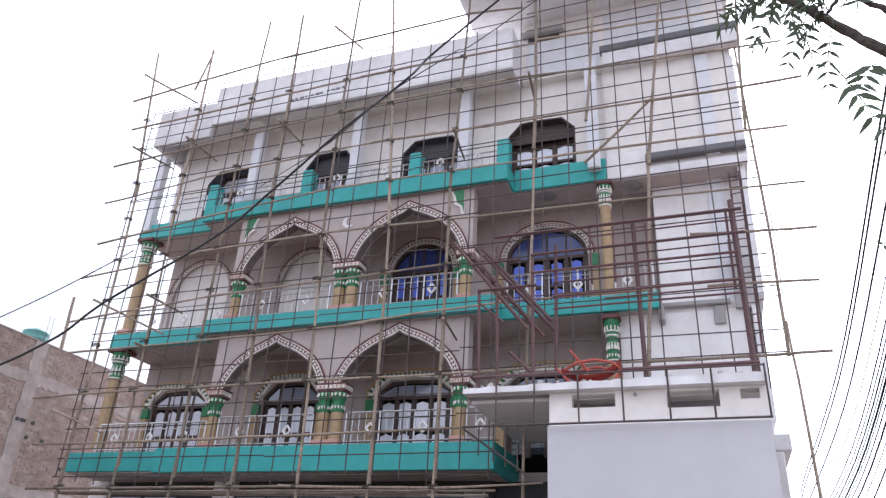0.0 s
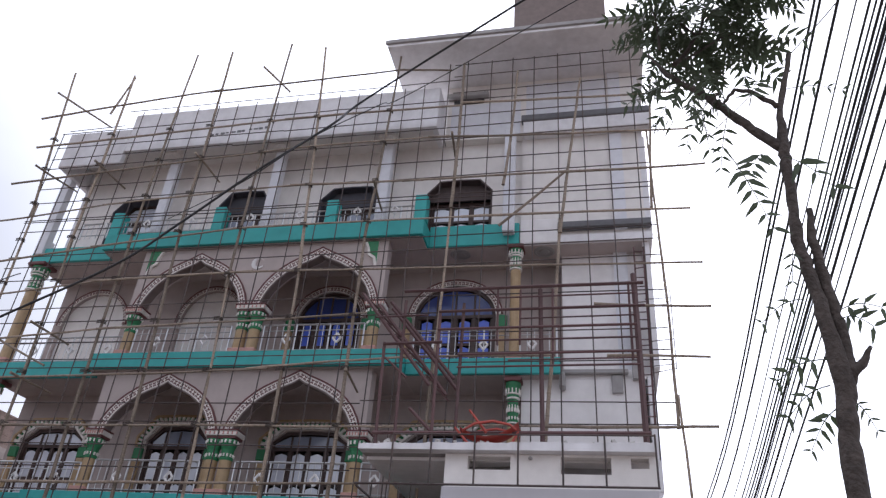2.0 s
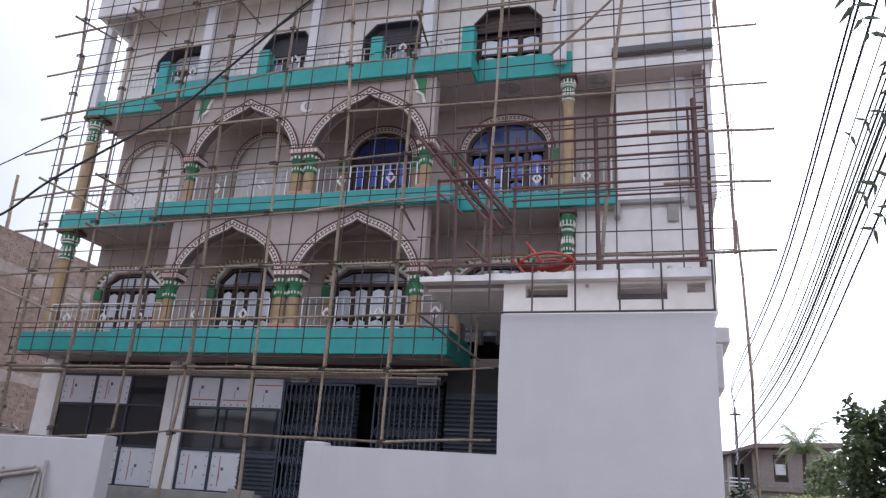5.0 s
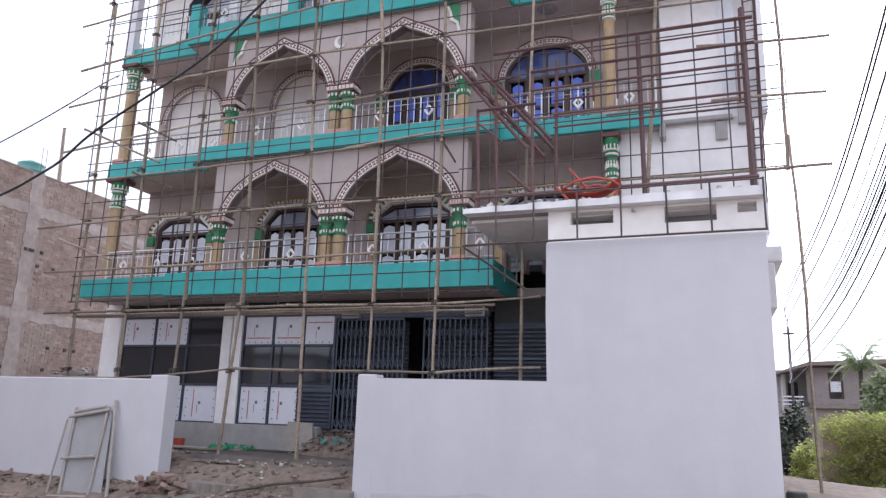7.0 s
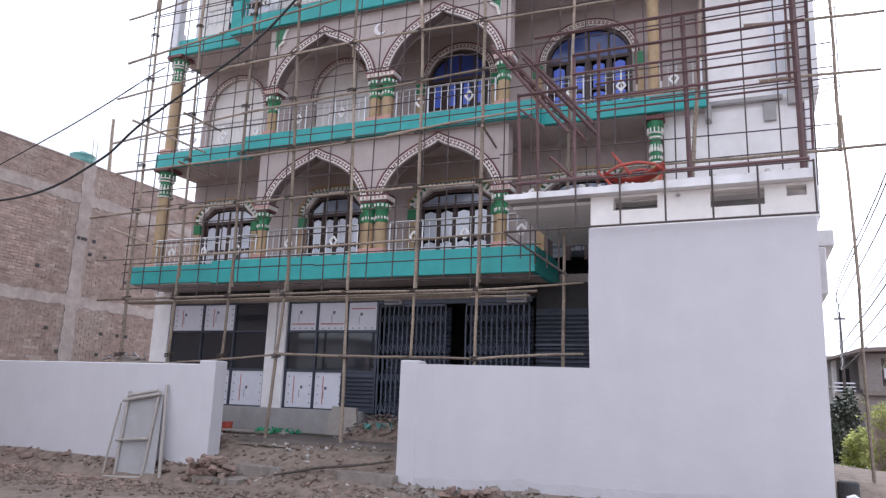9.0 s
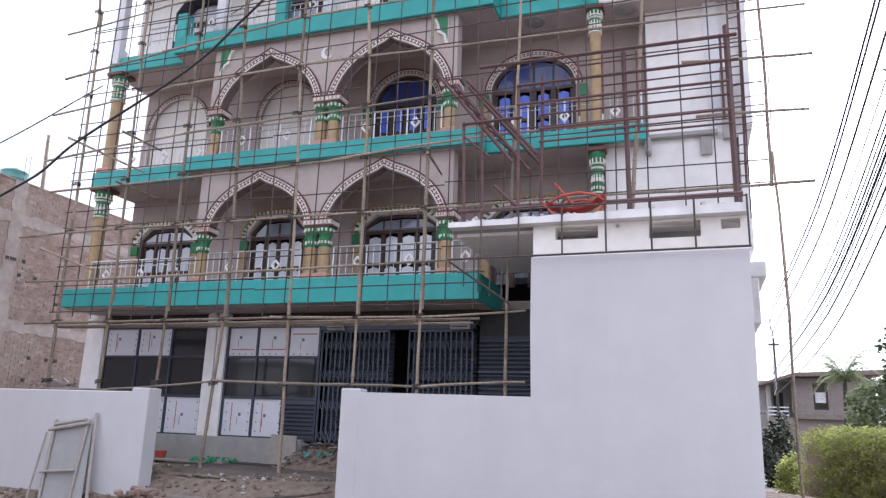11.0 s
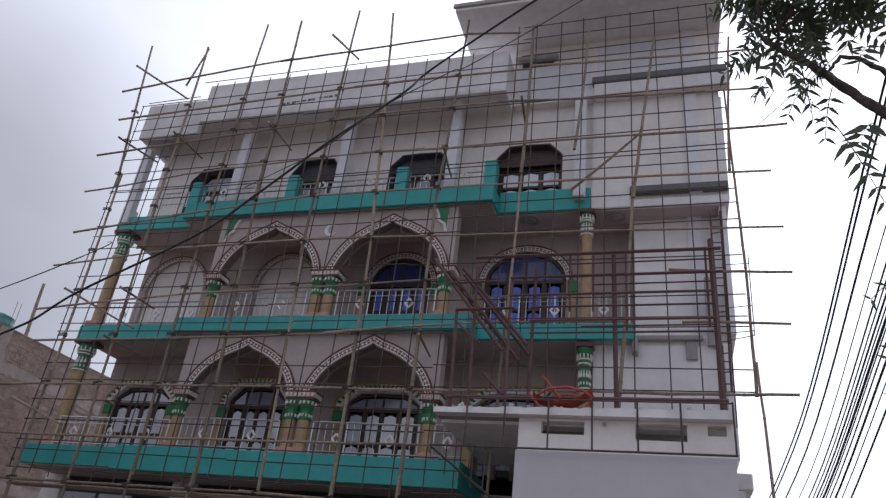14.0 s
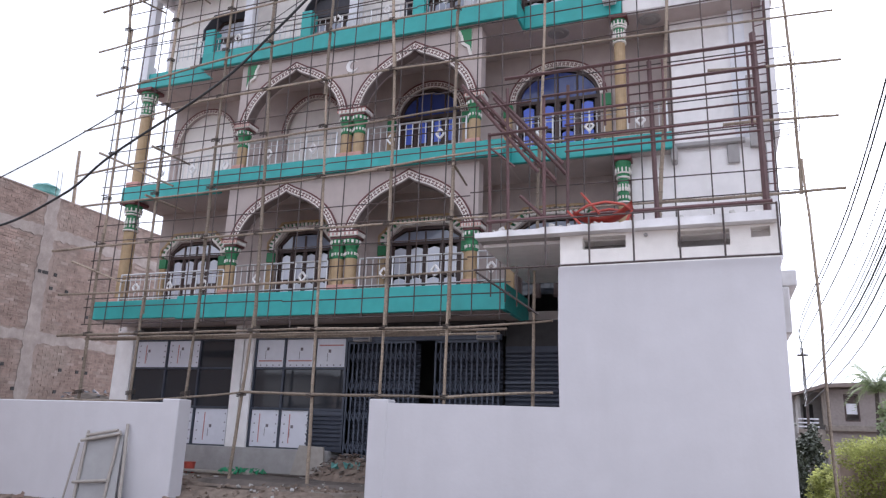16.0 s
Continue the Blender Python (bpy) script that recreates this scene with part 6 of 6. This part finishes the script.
# ---- yard: steps, rubble, leaning frame ----
def worn_slab(x0, x1, y0, y1, z, thick, tilt, seed):
    """A cast slab with chipped edges, sunk into the earth."""
    rnd = random.Random(seed)
    bm = bmesh.new()
    n = 14
    front = [(x0 + (x1 - x0) * i / n, y0 + rnd.uniform(-0.04, 0.05)) for i in range(n + 1)]
    back = [(x1 + rnd.uniform(-0.03, 0.05), y1), (x0 + rnd.uniform(-0.05, 0.03), y1 + 0.05)]
    ring = front + back
    top = [bm.verts.new((x, y, z + tilt * (x - x0) + rnd.uniform(-0.015, 0.012))) for x, y in ring]
    low = [bm.verts.new((x, y - 0.01, z - thick)) for x, y in ring]
    bm.faces.new(top)
    for i in range(len(ring)):
        k = (i + 1) % len(ring)
        bm.faces.new((top[i], low[i], low[k], top[k]))
    solid("concrete_step", bm, "concrete", "worn concrete step half buried in earth", "step", group="yard steps")


worn_slab(-7.7, -5.72, 12.15, 13.0, 0.56, 0.4, 0.02, 1)
worn_slab(-6.9, -5.72, 11.4, 11.95, 0.28, 0.5, 0.0, 2)
worn_slab(-8.95, -7.95, 11.4, 11.95, 0.26, 0.5, -0.03, 3)
worn_slab(-9.5, -8.5, 10.95, 11.35, 0.05, 0.4, 0.0, 4)
bm = bmesh.new()
xs_, ys_ = [-9.9 + 0.14 * i for i in range(30)], [12.3 + 0.14 * i for i in range(18)]
grid = [[bm.verts.new((x, y, 0.62 + 0.03 * noise.noise(Vector((x * 1.3, y * 1.3, 8))) + (0.04 if 12.5 < y < 14.4 else -0.08))) for x in xs_] for y in ys_]
for j in range(len(ys_) - 1):
    for i in range(len(xs_) - 1):
        bm.faces.new((grid[j][i], grid[j][i + 1], grid[j + 1][i + 1], grid[j + 1][i]))
solid("mud_floor", bm, "mud", "wet trodden mud in front of the shop", "mud", kind="structure", smooth=True)
solid("branch", wobbly([(-7.9, 11.15, 0.16), (-7.1, 11.35, 0.32), (-6.4, 11.5, 0.4), (-5.8, 11.6, 0.5)], [0.022, 0.026, 0.022, 0.012], random.Random(8), 4), "bark", "long dark stick lying over the steps", "branch")
rq = random.Random(31)
bm = bmesh.new()
box(bm, -0.115, 0.115, -0.055, 0.055, -0.037, 0.037, 0.008)
LOOSE = finish("loose_brick", bm, "brick")


def loose_brick(x, y, z=None):
    ob = new("brick", LOOSE)
    zz = ground_height(x, y) + 0.03 if z is None else z
    ob.matrix_basis = pose(x, y, zz, rq.uniform(-20, 20), rq.uniform(-20, 20), rq.uniform(0, 180))
    tagged(ob, "broken red brick lying in the rubble", "brick", "loose bricks")


for k in range(84):
    s = rq.random()
    loose_brick(-9.3 + rq.gauss(0, 0.28) * (1.15 - s * 0.75), 11.2 + rq.gauss(0, 0.13), -0.1 + 0.46 * s)
for k in range(40):
    loose_brick(rq.uniform(-16, -10.5), 11.05 + rq.gauss(0, 0.3))
for k in range(14):
    loose_brick(rq.gauss(-4.1, 0.25), 11.25 + rq.gauss(0, 0.08), rq.uniform(0.0, 0.2))


def scatter(name, mat, label, n, fx, fy, smin, smax, seed):
    rnd = random.Random(seed)
    verts, faces = [], []
    for k in range(n):
        x, y = fx(rnd), fy(rnd)
        s = rnd.uniform(smin, smax)
        rot = Euler((rnd.uniform(-0.6, 0.6), rnd.uniform(-0.6, 0.6), rnd.uniform(0, 6.3))).to_matrix()
        c = Vector((x, y, ground_height(x, y) + s * 0.15))
        n0 = len(verts)
        for a in (-1, 1):
            for b in (-1, 1):
                for d in (-1, 1):
                    verts.append(tuple(c + rot @ Vector((a * s * rnd.uniform(0.3, 0.6), b * s * rnd.uniform(0.2, 0.5), d * s * rnd.uniform(0.12, 0.35)))))
        faces += [tuple(n0 + i for i in f) for f in ((0, 1, 3, 2), (4, 6, 7, 5), (0, 4, 5, 1), (2, 3, 7, 6), (1, 5, 7, 3), (0, 2, 6, 4))]
    me = bpy.data.meshes.new(name)
    me.from_pydata(verts, [], faces)
    me.materials.append(M[mat])
    tagged(new(name, me), label, "rubble", kind="stuff")


scatter("rubble", "earth", "brown earth clods and stones on the yard", 2600, lambda r: r.uniform(-16, 1), lambda r: 10.9 + abs(r.gauss(0, 0.9)) * (1 if r.random() < 0.5 else -1), 0.02, 0.1, 41)
scatter("brick_rubble", "brick", "broken brick pieces scattered on the yard", 420, lambda r: r.choice((r.uniform(-16, -10), r.uniform(-16, -5))), lambda r: 10.85 + r.gauss(0, 0.5), 0.02, 0.11, 42)
scatter("litter", "litter", "pale paper and plaster litter on the earth", 230, lambda r: r.choice((r.gauss(-7.6, 0.8), r.uniform(-15, -4), r.gauss(-7.5, 1.5))), lambda r: r.choice((r.gauss(13.6, 0.5), r.uniform(10.8, 13.5))), 0.02, 0.09, 43)
scatter("wall_foot_rubble", "concrete", "grey cement lumps along the wall foot", 260, lambda r: r.uniform(-5.8, 0.8), lambda r: 11.4 + r.gauss(0, 0.1), 0.04, 0.16, 44)


def heap(name, mat, label, cx, cy, rx, ry, h, seed):
    bm = bmesh.new()
    n = 18
    g = [[None] * (n + 1) for _ in range(n + 1)]
    for j in range(n + 1):
        for i in range(n + 1):
            u, v = i / n * 2 - 1, j / n * 2 - 1
            f = max(0.0, 1 - (u * u + v * v))
            x, y = cx + u * rx, cy + v * ry
            g[j][i] = bm.verts.new((x, y, 0.5 + f * h + 0.12 + 0.1 * f * noise.noise(Vector((x * 5, y * 5, seed)))))
    for j in range(n):
        for i in range(n):
            bm.faces.new((g[j][i], g[j][i + 1], g[j + 1][i + 1], g[j + 1][i]))
    solid(name, bm, mat, label, "heap", kind="stuff")


heap("rubble_heap", "earth", "heap of earth, rags and broken bricks by the gate", -7.3, 14.2, 1.1, 0.6, 0.5, 1)
rng = random.Random(5)
rag_rnd = random.Random(23)
for nm, mt, n, lab in (("heap_bricks", "brick", 90, "broken bricks and clods on the heap"), ("heap_paper", "litter", 70, "torn pale paper and sacking on the heap"), ("heap_rags", "mud", 120, "dark rags and roots on the heap")):
    bm = bmesh.new()
    for k in range(n):
        u, v = rag_rnd.uniform(-0.95, 0.9), rag_rnd.uniform(-0.9, 0.6)
        c = Vector((-7.3 + 1.1 * u, 14.2 + 0.6 * v, 0.64 + 0.5 * max(0.0, 1 - u * u - v * v)))
        e = rag_rnd.uniform(0.03, 0.11)
        q = [bm.verts.new(c + Vector((rag_rnd.uniform(-e, e), rag_rnd.uniform(-e, e), rag_rnd.uniform(0, e * 0.9)))) for _ in range(4)]
        for f in ((0, 1, 2), (0, 2, 3), (0, 3, 1), (1, 3, 2)):
            bm.faces.new([q[i] for i in f])
    solid(nm, bm, mt, lab, "rubble", kind="stuff")
bm = bmesh.new()
for k in range(16):
    x, y = -7.25 + rng.gauss(0, 0.22), 13.85 + rng.gauss(0, 0.12)
    vs = [bm.verts.new((x + rng.uniform(-0.09, 0.09), y + rng.uniform(-0.06, 0.06), 0.86 + rng.uniform(0, 0.2))) for _ in range(4)]
    bm.faces.new(vs)
solid("plastic_scraps", bm, "tank", "crumpled teal plastic scraps on the rubble heap", "plastic scraps", kind="stuff")
bm = bmesh.new()
for k in range(40):
    x, y = -10.0 + rng.gauss(0, 0.22), 14.1 + rng.gauss(0, 0.12)
    vs = [bm.verts.new((x + rng.uniform(-0.1, 0.1), y + rng.uniform(-0.06, 0.06), 0.66 + rng.uniform(0, 0.16))) for _ in range(4)]
    bm.faces.new(vs)
solid("green_net", bm, "greennet", "crumpled green shade net on the ground", "net", kind="stuff")
bm = bmesh.new()
prism(bm, [(-8.95, 0.62), (-8.1, 0.62), (-8.15, 1.3), (-8.75, 1.32)], 14.35, 14.4)
solid("plywood_sheet", bm, "pole_wood", "dusty plywood sheet leaning on the plinth", "board")
solid("plank", boxes((-11.6, -9.7, 14.0, 14.3, 0.66, 0.71), bevel=0.01), "pole_wood", "grey wooden plank lying on the ground", "plank")
solid("plank", boxes((-9.9, -8.5, 14.2, 14.45, 0.64, 0.7), bevel=0.01), "bark", "dark wet plank lying by the plinth", "plank")
solid("bucket", (lambda b: (lathe(b, -11.55, 14.3, [(0.1, 0.62), (0.13, 0.85), (0.14, 0.86)], 12), b)[1])(bmesh.new()), "tarp", "small red plastic bucket on the ground", "bucket")

# wooden screen frame leaning on the long wall
FR = thing("leaning_screen", "grey wooden frame with mesh leaning on the wall", "screen")


def lean(x, z, off=0.0):
    return Vector((x, 11.2 + 0.36 * (z + 0.2) / 1.9 + off, z))


for a, b, r in (((-11.67, -0.16), (-11.83, 1.49), 0.032), ((-10.98, -0.16), (-11.04, 1.51), 0.032), ((-11.98, -0.2), (-11.98, 1.25), 0.02), ((-10.52, -0.15), (-10.9, 1.64), 0.034)):
    part("rail", wobbly([lean(*a), lean((a[0] + b[0]) / 2, (a[1] + b[1]) / 2), lean(*b)], [r, r, r * 0.9], rng, 3, 0.006), "pole_wood", FR)
for a, b in (((-11.91, 1.3), (-10.96, 1.46)), ((-11.82, 0.53), (-11.0, 0.6)), ((-11.9, -0.16), (-10.96, -0.12)), ((-11.79, 1.4), (-11.06, 1.52))):
    part("rung", wobbly([lean(*a, -0.04), lean(*b, -0.04)], [0.03, 0.03], rng, 3, 0.004), "pole_wood", FR)
bm = bmesh.new()
v = [bm.verts.new(lean(x, z, 0.03)) for x, z in ((-11.68, -0.1), (-10.7, -0.1), (-10.95, 1.44), (-11.82, 1.36))]
v2 = [bm.verts.new(Vector(p.co) + Vector((0, 0.012, 0))) for p in v]
bm.faces.new(v)
bm.faces.new(v2[::-1])
for k in range(4):
    bm.faces.new((v[k], v2[k], v2[(k + 1) % 4], v[(k + 1) % 4]))
part("mesh_sheet", bm, "mesh", FR, "grey mesh sheet")

# rubbish tipped between the brick building and the boundary wall
heap("rubbish_heap", "mud", "heap of rubbish against the brick building", -16.0, 15.6, 1.5, 2.6, 1.8, 4)
for nm, mt, n, seed, lab in (("rubbish_pieces", "bluebag", 120, 51, "pale blue plastic and paper on the rubbish heap"), ("rubbish_bricks", "brick", 160, 52, "broken bricks on the rubbish heap")):
    rnd = random.Random(seed)
    bm = bmesh.new()
    for k in range(n):
        u, v = rnd.uniform(-0.8, 0.8), rnd.uniform(-0.8, 0.8)
        c = Vector((-16.0 + 1.5 * u, 15.6 + 2.6 * v, 0.66 + 1.8 * max(0.0, 1 - u * u - v * v)))
        e = rnd.uniform(0.05, 0.14)
        q = [bm.verts.new(c + Vector((rnd.uniform(-e, e), rnd.uniform(-e, e), rnd.uniform(0, e)))) for _ in range(4)]
        for f in ((0, 1, 2), (0, 2, 3), (0, 3, 1), (1, 3, 2)):
            bm.faces.new([q[i] for i in f])
    solid(nm, bm, mt, lab, "rubbish", kind="stuff")
